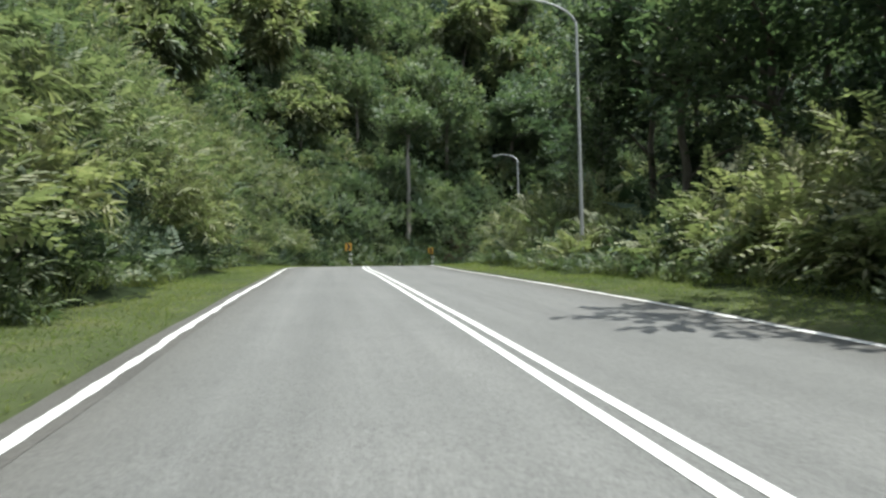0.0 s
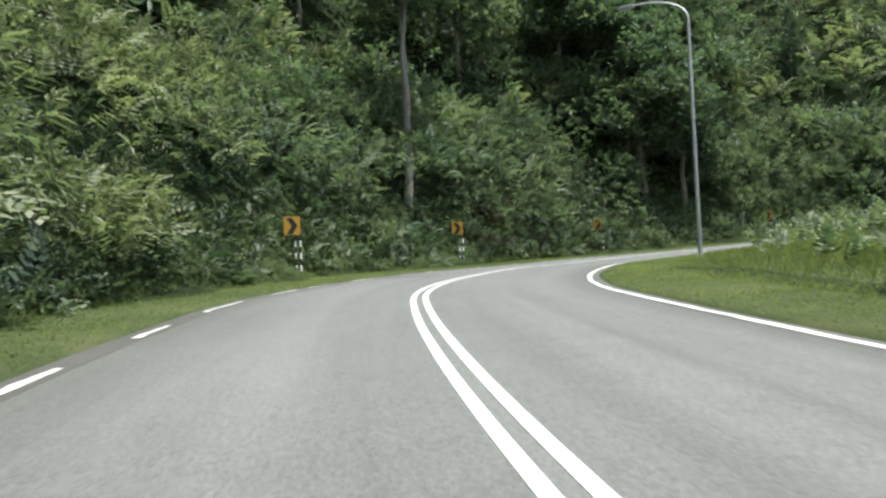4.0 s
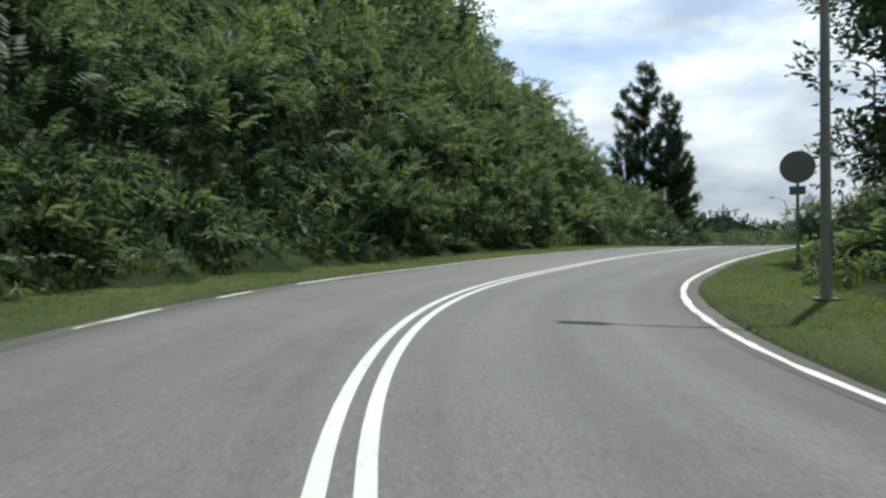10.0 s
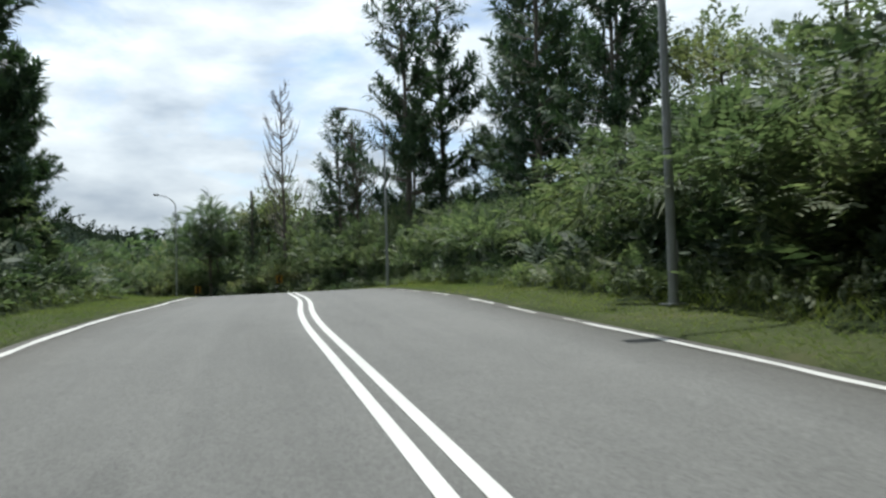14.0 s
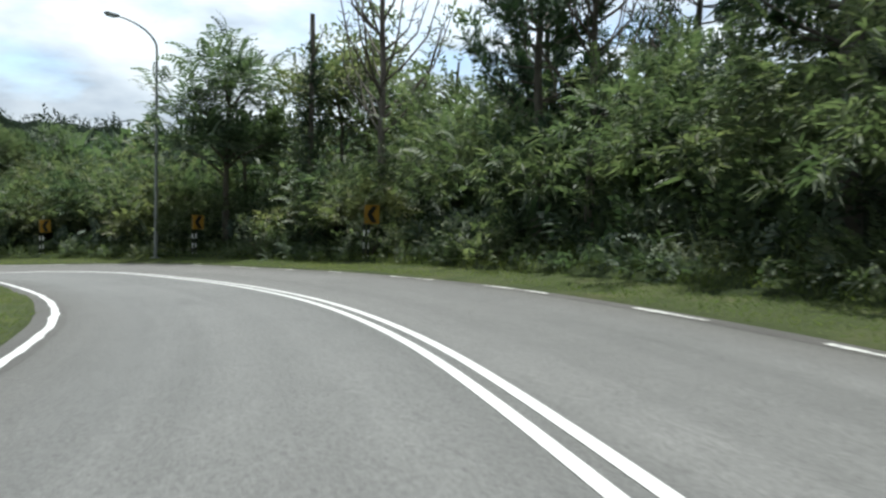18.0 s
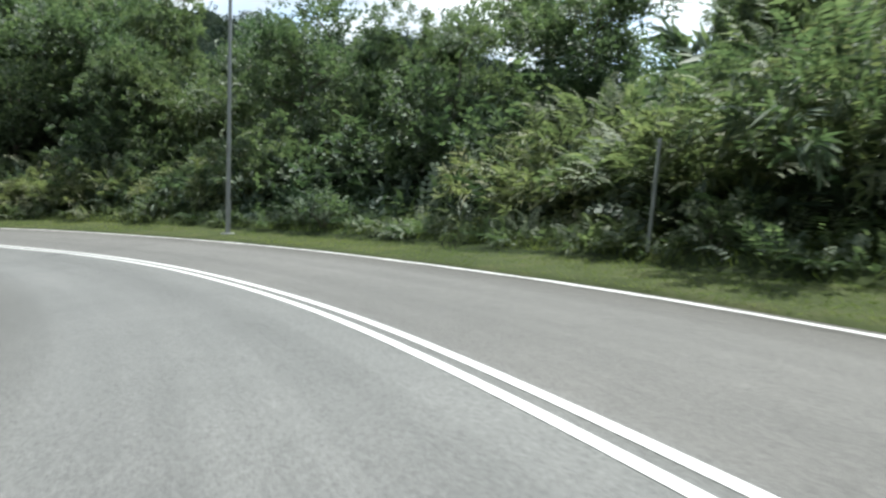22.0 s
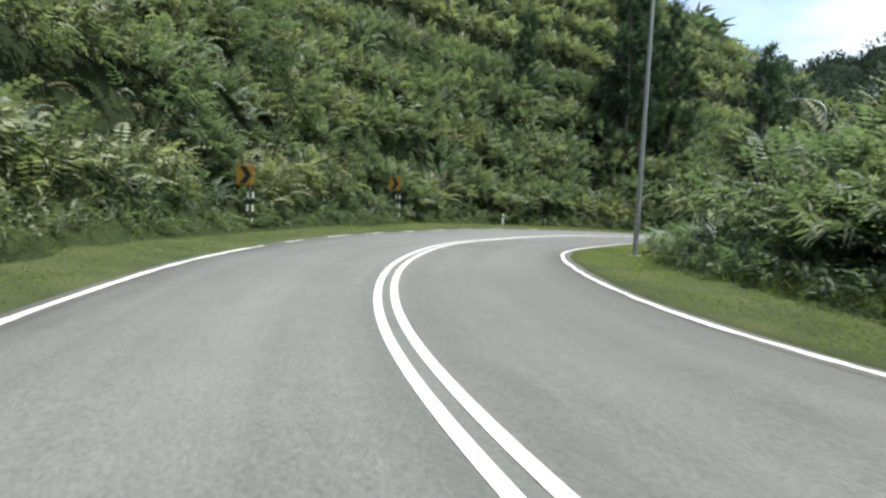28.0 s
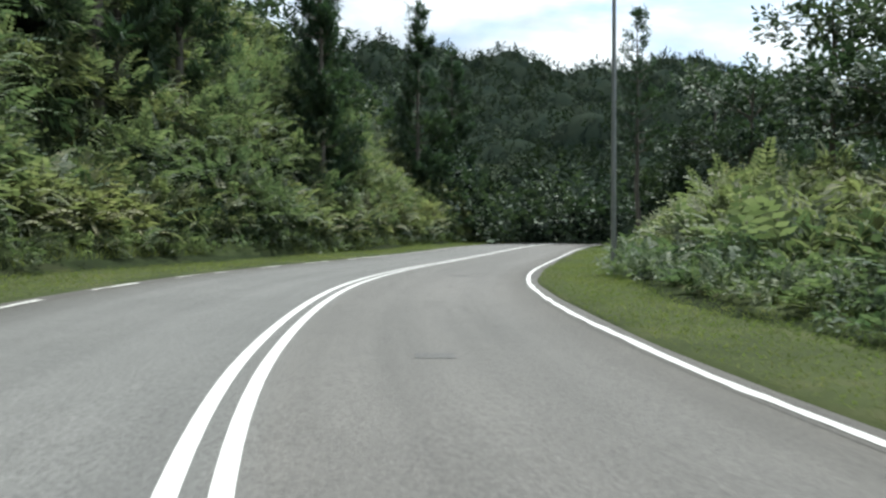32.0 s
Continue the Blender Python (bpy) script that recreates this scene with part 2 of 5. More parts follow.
# weeds and soil, darkened in colour for the shade at the slope's foot
M_WEED_GROUND = ground_mat("shaded_weedy_ground", (0.014, 0.02, 0.008), (0.024, 0.034, 0.013), (0.04, 0.05, 0.02), 2.6)
# paler, warmer copy of fern_leaf with the sunlight put into its colour
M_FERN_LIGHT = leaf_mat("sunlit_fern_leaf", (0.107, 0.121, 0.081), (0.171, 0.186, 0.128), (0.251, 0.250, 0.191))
M_SHRUB = leaf_mat("broad_shrub_leaf", (0.061, 0.085, 0.067), (0.099, 0.129, 0.095), (0.154, 0.185, 0.142), 0.5)
# dark foliage; on ground covers and backlit trees the colour also holds shade
M_DARK = leaf_mat("dark_forest_and_shade_leaf", (0.034, 0.051, 0.040), (0.055, 0.080, 0.059), (0.094, 0.123, 0.089), 0.55, 0.2)
M_PINE = leaf_mat("pine_needle", (0.040, 0.068, 0.051), (0.062, 0.100, 0.069), (0.092, 0.135, 0.086), 0.6, 0.18)
M_DRY = leaf_mat("dry_stem", (0.07, 0.058, 0.047), (0.1, 0.084, 0.07), (0.14, 0.12, 0.1), 0.8, 0.1)
M_BRACKEN = leaf_mat("dry_bracken_leaf", (0.06, 0.058, 0.036), (0.10, 0.094, 0.06), (0.15, 0.135, 0.09), 0.8, 0.2, 0.1)
M_GRASS = leaf_mat("grass_blade", (0.09, 0.112, 0.042), (0.12, 0.142, 0.056), (0.16, 0.17, 0.08), 0.8, 0.5, 0.1)
M_BARK = bark_mat("grey_brown_bark", (0.06, 0.05, 0.04), (0.17, 0.15, 0.125))
M_BARK_PALE = bark_mat("pale_bark", (0.09, 0.082, 0.07), (0.2, 0.185, 0.16))
M_STEEL = plain_mat("galvanised_steel", (0.33, 0.34, 0.34), 0.5, 0.55, 0.25, 5)
M_LAMP = plain_mat("lamp_housing_grey", (0.42, 0.43, 0.43), 0.45, 0.2)
M_LENS = plain_mat("lamp_lens", (0.6, 0.6, 0.56), 0.15)
M_YELLOW = plain_mat("amber_sign_sheet", (0.37, 0.2, 0.024), 0.5, 0.0, 0.25, 9)
M_BLACK = plain_mat("black_sign_paint", (0.015, 0.014, 0.013), 0.45)
M_WHITE = plain_mat("white_post_paint", (0.72, 0.72, 0.7), 0.5, 0.0, 0.25, 12)
M_GREY = plain_mat("sign_back_grey", (0.22, 0.23, 0.23), 0.5, 0.3)
M_WOOD = bark_mat("weathered_wood_pole", (0.09, 0.075, 0.06), (0.2, 0.18, 0.15))
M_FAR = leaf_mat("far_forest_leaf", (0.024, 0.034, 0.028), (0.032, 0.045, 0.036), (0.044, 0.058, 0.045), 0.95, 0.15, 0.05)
# darker copy of the far leaf: shade between sprays as colour
M_FAR_SHADE = leaf_mat("far_forest_shade_leaf", (0.014, 0.021, 0.017), (0.016, 0.024, 0.019), (0.018, 0.027, 0.021), 0.95, 0.05, 0.02)

# ---- the road's line: heading, level and bank every six metres ----
ROAD_START = (3.10, -8.11)
STEP = 6.0
HEADING = [99.2, 98.9, 99.9, 100.1, 99.6, 99.4, 100.7, 97.0, 92.2, 88.2, 70.3, 62.9, 47.1, 35.2, 24.5, 10.3, -5.4, -20.2, -34.1, -41.1, -42.3, -40.6, -40.6, -45.5, -41.5, -42.3, -41.3, -36.9, -24.3, -14.7, -12.0, 5.8, 19.4, 26.7, 33.9, 43.7, 53.5, 64.8, 74.5, 73.2, 74.4, 74.0, 63.3, 53.1, 46.3, 32.4, 27.9, 13.6, 6.6, -0.3, -6.3, -7.3, -6.9, -10.8, -15.8, -21.8, -28.9, -36.9, -44.9]
LEVEL = [-1.58, -1.17, -0.73, -0.28, 0.12, 0.49, 0.86, 1.23, 1.47, 1.64, 1.78, 1.89, 1.92, 2.08, 2.22, 2.51, 2.85, 3.29, 3.71, 4.23, 4.67, 5.05, 5.30, 5.47, 5.53, 5.55, 5.44, 5.24, 4.94, 4.57, 4.17, 3.72, 3.20, 2.75, 2.24, 1.79, 1.38, 1.06, 0.76, 0.58, 0.46, 0.41, 0.39, 0.49, 0.52, 0.56, 0.63, 0.68, 0.67, 0.57, 0.50, 0.48, 0.48, 0.51, 0.54, 0.54, 0.54, 0.53, 0.52]
BANK = [0.5, 0.5, 0.6, 0.7, 0.4, 0.1, -0.0, -0.2, -0.2, -0.2, 0.0, -0.0, 0.1, 0.4, 0.3, 0.2, 0.2, -0.3, -0.8, -0.9, -0.6, -0.1, 0.4, 0.6, 0.8, 0.9, 1.2, 1.6, 1.8, 1.5, 1.3, 1.5, 1.7, 2.4, 3.0, 3.2, 3.4, 3.1, 2.3, 2.2, 1.9, 1.7, 1.0, 0.3, -0.4, -1.1, -2.0, -1.7, -2.0, -1.8, -1.4, -1.1, -0.9, -0.9, -0.6, -0.5, -0.3, -0.2, 0.0]
_n = len(HEADING)
_knots = np.arange(_n) * STEP
FINE = np.arange(0.0, _knots[-1] + 0.01, 0.5)
_hd = np.radians(np.interp(FINE, _knots, HEADING))
_c, _s = np.cos(_hd), np.sin(_hd)
RX = ROAD_START[0] + np.r_[0, np.cumsum((_c[1:] + _c[:-1]) * 0.25)]
RY = ROAD_START[1] + np.r_[0, np.cumsum((_s[1:] + _s[:-1]) * 0.25)]
_ker = np.hanning(15) / np.hanning(15).sum()


def eased(v):
    v = np.interp(FINE, _knots, v)
    return np.convolve(np.pad(v, 7, mode="edge"), _ker, mode="valid")


RZ = eased(LEVEL)
RB = np.tan(np.radians(eased(BANK)))
HDX, HDY = np.cos(_hd), np.sin(_hd)
ROAD_END = FINE[-1]
LEFT_W, RIGHT_W = 3.48, 3.45


def on_road(s, u, lift=0.0):
    """The point of the road's plane at station s, u metres to the right of the centre line."""
    x, y, z = np.interp(s, FINE, RX), np.interp(s, FINE, RY), np.interp(s, FINE, RZ)
    hx, hy, b = np.interp(s, FINE, HDX), np.interp(s, FINE, HDY), np.interp(s, FINE, RB)
    k = np.hypot(hx, hy)
    hx, hy = hx / k, hy / k
    return np.stack([x + u * hy, y - u * hx, z + u * b + lift], -1)


def table(s, knots):
    return np.interp(s, [k for k, _ in knots], [v for _, v in knots])


HILL_LEFT = [(0, 26), (45, 32), (95, 34), (110, 32), (122, 31.5), (132, 26), (142, 14), (152, 4), (162, 0.3), (214, 0.4), (222, 5), (234, 26), (268, 29), (300, 31), (320, 26), (350, 8)]
HILL_RIGHT = [(0, 3), (40, 3.2), (50, 0.6), (94, 0.3), (104, 1.5), (130, 3.5), (156, 4.5), (197, 5), (220, 5), (241, 3.5), (252, 1.2), (270, 1.4), (281, 3), (340, 5)]


def mesh_object(name, verts, faces, material, parent=None, smooth=False):
    """One mesh object from arrays: verts (n, 3), faces (m, 3) or (m, 4)."""
    me = bpy.data.meshes.new(name)
    verts, faces = np.asarray(verts, np.float32), np.asarray(faces, np.int32)
    k = faces.shape[1]
    me.vertices.add(len(verts))
    me.vertices.foreach_set("co", verts.ravel())
    me.loops.add(faces.size)
    me.loops.foreach_set("vertex_index", faces.ravel())
    me.polygons.add(len(faces))
    me.polygons.foreach_set("loop_start", np.arange(0, faces.size, k, dtype=np.int32))
    if smooth:
        me.polygons.foreach_set("use_smooth", np.ones(len(faces), bool))
    me.update(calc_edges=True)
    me.materials.append(material)
    ob = new(name, me)
    if parent:
        ob.parent = parent
    return ob


def ribbon(name, s, us, lifts, material, parent=None):
    """A strip along the road: us and lifts are rows, one per line of points along it."""
    cols = [on_road(s, u, h) for u, h in zip(us, lifts)]
    n, k = len(s), len(cols)
    v = np.stack(cols, 1).reshape(-1, 3)
    i = np.arange(n - 1)[:, None] * k + np.arange(k - 1)[None]
    f = np.stack([i, i + 1, i + k + 1, i + k], -1).reshape(-1, 4)
    ob = mesh_object(name, v, f, material, parent, True)
    lay = ob.data.uv_layers.new(name="UVMap")
    uv = np.stack([np.stack([np.broadcast_to(u, s.shape), s], -1) for u in us], 1).reshape(-1, 2)
    lay.data.foreach_set("uv", uv[f.ravel()].astype(np.float32).ravel())
    return ob


# ---- terrain ----
GX0, GX1, GY0, GY1, GRID = -110.0, 290.0, -110.0, 210.0, 1.6
gx, gy = np.arange(GX0, GX1 + 0.1, GRID), np.arange(GY0, GY1 + 0.1, GRID)
PX, PY = np.meshgrid(gx, gy)


def road_coords(x, y):
    """Station, offset to the right and level of the nearest bit of road, for flat arrays."""
    st, off, lev = np.empty(len(x)), np.empty(len(x)), np.empty(len(x))
    for a in range(0, len(x), 4000):
        xs, ys = x[a:a + 4000, None], y[a:a + 4000, None]
        d2 = (xs - RX[None, ::2]) ** 2 + (ys - RY[None, ::2]) ** 2
        i = d2.argmin(1) * 2
        dx, dy = xs[:, 0] - RX[i], ys[:, 0] - RY[i]
        side = np.sign(dx * HDY[i] - dy * HDX[i])
        st[a:a + 4000], off[a:a + 4000] = FINE[i], side * np.sqrt(d2.min(1))
        lev[a:a + 4000] = RZ[i] + np.clip(off[a:a + 4000], -6, 6) * RB[i]
    return st, off, lev


def lumps(x, y, seed, scale, octaves=4):
    """Smooth value noise on arrays, about -1 to 1."""
    out, amp, tot = np.zeros_like(x, float), 1.0, 0.0
    for o in range(octaves):
        k = 2.0 ** o / scale
        a, b = x * k, y * k
        i, j = np.floor(a), np.floor(b)
        fa, fb = a - i, b - j
        fa, fb = fa * fa * (3 - 2 * fa), fb * fb * (3 - 2 * fb)

        def h(p, q):
            v = np.sin(p * 127.1 + q * 311.7 + (seed + o) * 74.7) * 43758.5453
            return (v - np.floor(v)) * 2 - 1
        v = (h(i, j) * (1 - fa) + h(i + 1, j) * fa) * (1 - fb) + (h(i, j + 1) * (1 - fa) + h(i + 1, j + 1) * fa) * fb
        out += amp * v
        tot += amp
        amp *= 0.5
    return out / tot


def slope_rise(hill, u):
    k = np.clip((u - 6.6) / 27.0, 0, 1)
    return hill * (1 - (1 - k) ** 1.15), k


def terrain_height(x, y):
    st, off, lev = road_coords(x, y)
    u = np.abs(off)
    hill = np.where(off < 0, table(st, HILL_LEFT), table(st, HILL_RIGHT))
    rise, k = slope_rise(hill, u)
    out = hill * 0.5 * np.clip((u - 30) / 40, 0, 1)
    bench = np.where((st > 205) & (off < 0), 0.85 * np.sin(rise * 1.9), 0.0) * np.clip(k * 4, 0, 1)
    rough = lumps(x, y, 3, 14) * np.clip((u - 7) / 10, 0, 1) * 1.2
    verge = 0.12 * np.clip((u - 3.6) / 2.5, 0, 1) - 0.2 * np.clip((5.4 - u) / 1.2, 0, 1)
    z = lev + verge + rise + out + bench + rough
    # the open valley and the wooded hill to the east
    far = np.clip((u - 45) / 70, 0, 1)
    return z - far * 6.0 * (hill < 6) , st, off


TZ, TST, TOFF = terrain_height(PX.ravel(), PY.ravel())
TZ, TST, TOFF = TZ.reshape(PX.shape), TST.reshape(PX.shape), TOFF.reshape(PX.shape)
for _ in range(14):
    sm = (TZ + np.roll(TZ, 1, 0) + np.roll(TZ, -1, 0) + np.roll(TZ, 1, 1) + np.roll(TZ, -1, 1)) / 5
    sm[0], sm[-1], sm[:, 0], sm[:, -1] = TZ[0], TZ[-1], TZ[:, 0], TZ[:, -1]
    mix = np.clip((np.abs(TOFF) - 11) / 8, 0, 1)
    TZ = TZ * (1 - mix) + sm * mix


def ground_z(x, y):
    a, b = np.clip((x - GX0) / GRID, 0, len(gx) - 1.01), np.clip((y - GY0) / GRID, 0, len(gy) - 1.01)
    i, j = a.astype(int), b.astype(int)
    fa, fb = a - i, b - j
    return (TZ[j, i] * (1 - fa) + TZ[j, i + 1] * fa) * (1 - fb) + (TZ[j + 1, i] * (1 - fa) + TZ[j + 1, i + 1] * fa) * fb


def spot(s, u):
    """The ground at station s, u metres to the right of the centre line."""
    p = on_road(np.array([float(s)]), np.array([float(u)]))[0]
    z = float(ground_z(p[:1], p[1:2])[0])
    return Vector((p[0], p[1], z if abs(u) > 6.5 else max(z, p[2] + verge_lift(abs(u)))))


def verge_lift(u):
    return 0.015 + 0.07 * min(max((u - 3.7) / 2.5, 0), 1)


_r, _c2 = PX.shape
_i = (np.arange(_r - 1)[:, None] * _c2 + np.arange(_c2 - 1)[None]).ravel()
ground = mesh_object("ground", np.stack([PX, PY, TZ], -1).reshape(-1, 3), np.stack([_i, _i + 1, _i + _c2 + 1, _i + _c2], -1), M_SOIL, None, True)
tagged(ground, "leaf-littered hillside soil, colour darkened for shade under the roadside thickets", "ground", kind="structure")

# far sheet to the horizon, with the wooded hill rising in the east
_ang = np.linspace(0, 2 * np.pi, 181)
_rad = np.array([150, 175, 200, 225, 250, 275, 300, 330, 360, 400, 450, 520, 620, 800, 1200, 2000, 3500.0])
_A, _Rr = np.meshgrid(_ang, _rad)
FX, FY = 90 + _Rr * np.cos(_A), 50 + _Rr * np.sin(_A)


def far_height(x, y):
    r, a = np.hypot(x - 90, y - 50), np.arctan2(y - 50, x - 90)
    hill = 60 * np.exp(-((x - 400) / 95) ** 2 - ((y - 90) / 150) ** 2) + 20 * np.exp(-((x - 400) / 90) ** 2 - ((y + 110) / 75) ** 2)
    hill += 75 * np.exp(-((x - 60) / 160) ** 2 - ((y - 330) / 110) ** 2) + 60 * np.exp(-((x + 190) / 110) ** 2 - ((y - 90) / 190) ** 2)
    hill += 30 * np.exp(-((x - 330) / 90) ** 2 - ((y - 235) / 80) ** 2)
    hill += 26 * np.exp(-((x - 420) / 200) ** 2 - ((y + 330) / 130) ** 2)
    return -9 + hill * (1 + 0.18 * lumps(x, y, 9, 70)) + np.clip((r - 500) / 1500, 0, 1) * 45 * (0.5 + 0.5 * lumps(x, y, 4, 500))


FZ = far_height(FX, FY)
FZ[0] -= 16
_r, _c2 = FX.shape
_i = (np.arange(_r - 1)[:, None] * _c2 + np.arange(_c2 - 1)[None]).ravel()
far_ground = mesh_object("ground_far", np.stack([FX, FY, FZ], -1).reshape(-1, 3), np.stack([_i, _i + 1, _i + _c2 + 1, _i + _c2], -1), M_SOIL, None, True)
tagged(far_ground, "forest floor of the far wooded hills, colour darkened for shade", "ground", kind="structure")

# ---- road, verges and paint ----
road = ribbon("road", FINE, [np.full_like(FINE, u) for u in (-LEFT_W - 0.12, -1.8, 0.0, 1.8, RIGHT_W + 0.12)], [0 * FINE] * 5, M_ROAD)
tagged(road, "worn grey asphalt of a two-lane mountain road", "road", kind="structure")
for side, w, nm in ((-1, LEFT_W, "pavement_edge_left"), (1, RIGHT_W, "pavement_edge_right")):
    wob = 0.10 * lumps(FINE, FINE * 0, 5 + side, 5)
    a, b = np.full_like(FINE, side * (w - 0.16)) + 0.6 * wob, np.full_like(FINE, side * (w + 0.42)) + wob
    us, hs = [a, (a + b) / 2, b], [0 * FINE + 0.003, 0 * FINE + 0.004, 0 * FINE - 0.05]
    if side < 0:
        us, hs = us[::-1], hs[::-1]
    tagged(ribbon(nm, FINE, us, hs, M_EDGE), "dirty crumbled asphalt edge along the grass", "road edge", kind="structure")
for side, w, nm in ((-1, LEFT_W, "verge_left"), (1, RIGHT_W, "verge_right")):
    base = w + 0.22 + 0.09 * lumps(FINE, FINE * 0, 11 + side, 2.5) + 0.10 * lumps(FINE, FINE * 0, 21 + side, 9)
    us = [side * (base + k) for k in (0, 0.06, 0.6, 1.3, 2.0, 3.0)]
    hs = [0 * FINE - 0.04, 0 * FINE + 0.03] + [verge_lift(w + k) + 0.03 * lumps(FINE, FINE * 0 + k * 7, 31, 2) for k in (0.8, 1.5, 2.2)] + [0 * FINE - 0.1]
    if side < 0:
        us, hs = us[::-1], hs[::-1]
    tagged(ribbon(nm, FINE, us, hs, M_GRASS_GROUND), "mown grass verge beside the road", "grass verge", kind="structure")


def meadow(name, s0, s1, side, u0, u1, lift=0.05):
    """Rough grass lying on the ground inside a bend."""
    s = np.arange(s0, s1 + 0.1, 1.0)
    cols = []
    for u in np.linspace(u0, u1, 9):
        p = on_road(s, side * (u + 0.3 * lumps(s, s * 0 + u, 17, 3) + 0 * s))
        p[:, 2] = np.maximum(ground_z(p[:, 0], p[:, 1]) + lift, np.where(u < 7.2, p[:, 2] + 0.11 + 0.02 * lumps(s, s * 0 + u, 51, 1.5), -99)) - (0.16 if u == u0 else 0.0)
        cols.append(p)
    v = np.stack(cols, 1).reshape(-1, 3)
    i = (np.arange(len(s) - 1)[:, None] * 9 + np.arange(8)[None]).ravel()
    tagged(mesh_object(name, v, np.stack([i, i + 1, i + 10, i + 9], -1), M_GRASS_GROUND if u1 > 8.7 else M_WEED_GROUND, None, True), "rough grass inside the bend" if u1 > 8.7 else "weedy ground at the foot of the slope, shade put into its colour", "grass", kind="structure")


meadow("meadow_right", 48, 102, 1, 5.75, 15)
meadow("meadow_far", 262, 338, 1, 5.75, 9)
meadow("meadow_foot", 0, 146, -1, 5.75, 8.6, 0.12)
meadow("meadow_hedge", 0, 48, 1, 5.75, 8.6, 0.12)
meadow("meadow_bank", 102, 262, 1, 5.75, 8.6, 0.12)
meadow("meadow_terrace", 222, 338, -1, 5.75, 7.6, 0.12)
meadow("meadow_left", 150, 222, -1, 5.75, 14)


def paint_strip(name, s0, s1, u, width, material, lift=0.005, ragged=0.0):
    s = np.arange(s0, s1 + 0.01, 0.5 if not ragged else 0.12)
    a, b = [ragged * lumps(s, s * 0 + u + k, 41, 0.5, 3) for k in (0, 9)]
    return ribbon(name, s, [u - width / 2 + a, u + width / 2 + b], [0 * s + lift] * 2, material)


LINE_GAP, LINE_W = 0.212, 0.1
for u, nm in ((-LINE_GAP / 2, "centre_line_left"), (LINE_GAP / 2, "centre_line_right")):
    tagged(paint_strip(nm, 0, ROAD_END, u, LINE_W, M_LINE), "solid white line of the double centre marking", "road marking", kind="structure")
# edge lines: whole on the right-hand verge, worn into dashes where the asphalt has crumbled
rng = np.random.RandomState(7)
worn = {-1: [(44, 74), (84, 102), (250, 300)], 1: [(128, 190)]}
for side, w in ((-1, LEFT_W), (1, RIGHT_W)):
    at = 0.0
    while at < ROAD_END - 1:
        bad = any(a < at < b for a, b in worn[side])
        run = rng.uniform(0.7, 2.0) if bad else 12.0
        end = min(at + run, ROAD_END)
        line = paint_strip("edge_line", at, end, side * (w - 0.02), 0.1 if not bad else 0.085, M_LINE_WORN if bad else M_LINE, 0.008, 0.06 if bad else 0.03)
        tagged(line, "worn white edge line broken by crumbling asphalt" if bad else "white edge line along the grass verge", "road marking", kind="structure")
        at = end + (rng.uniform(0.5, 2.2) if bad else 0.0)

# ---- foliage built from leaf sprays ----
CHEVRONS = [(63.0, -6.3, 20), (72.6, -6.3, 20), (81.7, -6.2, 25), (92.2, -6.3, 25), (177.2, 6.3, -5), (186.5, 6.5, -5), (194.1, 6.4, -10), (265.0, -6.2, 10), (274.5, -6.3, 15)]
SIGNS = [(s, u) for s, u, _ in CHEVRONS]


def leaf_part(base, axis, side_v, length, width, droop):
    """A pointed leaf as two triangles folded along its midrib."""
    up = np.cross(side_v, axis)
    mid = base + axis * length * 0.45
    tip = base + axis * length - np.array([0, 0, droop * length])
    return [base, mid + side_v * width * 0.5 - up * width * 0.12, tip, mid - side_v * width * 0.5 - up * width * 0.12]


def unit(v):
    return v / (np.linalg.norm(v) + 1e-9)


def fern_spray(r, pairs=8, length=1.0):
    """An arching frond along x with pinnae to both sides."""
    v = []
    for k in range(pairs):
        f = (k + 1.0) / (pairs + 1)
        p = np.array([length * f, 0, 0.22 * length * math.sin(f * 2.6) - 0.25 * length * f * f])
        ln = 0.34 * length * (1 - 0.75 * f) * r.uniform(0.8, 1.15)
        for sgn in (-1, 1):
            a = unit(np.array([0.55, sgn, -0.12 + r.uniform(-0.15, 0.1)]))
            v.append(leaf_part(p, a, unit(np.cross(a, [0, 0, 1])), ln, 0.1 * length, 0.16))
    return np.array(v).reshape(-1, 3)


def star_spray(r, count=10, length=0.36, width=0.06):
    """Narrow drooping leaves in a whorl at a twig's end and in pairs behind it, the twig along x."""
    v = []
    for k in range(count):
        t = 2 * math.pi * k / count * 2.6 + r.uniform(-0.3, 0.3)
        a = unit(np.array([r.uniform(0.25, 1.0), math.cos(t), math.sin(t) * 0.7 + 0.1]))
        sv = unit(np.cross(a, [0.2, 0, 1]))
        root = np.array([0.34 * (1 - (k / count) ** 2), 0.0, 0.0])
        v.append(leaf_part(root, a, sv, length * r.uniform(0.7, 1.25), width, r.uniform(0.25, 0.65)))
    return np.array(v).reshape(-1, 3)


def twig_spray(r, count=7, length=0.55, leaf=0.22):
    """Oval leaves set along a short twig."""
    v = []
    for k in range(count):
        p = np.array([length * (k + 0.5) / count, r.uniform(-0.05, 0.05), r.uniform(-0.05, 0.05)])
        a = unit(np.array([r.uniform(0.2, 0.9), r.uniform(-1, 1), r.uniform(-0.5, 0.6)]))
        sv = unit(np.cross(a, [r.uniform(-0.4, 0.4), 0.1, 1]))
        v.append(leaf_part(p, a, sv, leaf * r.uniform(0.7, 1.3), leaf * 0.55, 0.15))
    return np.array(v).reshape(-1, 3)


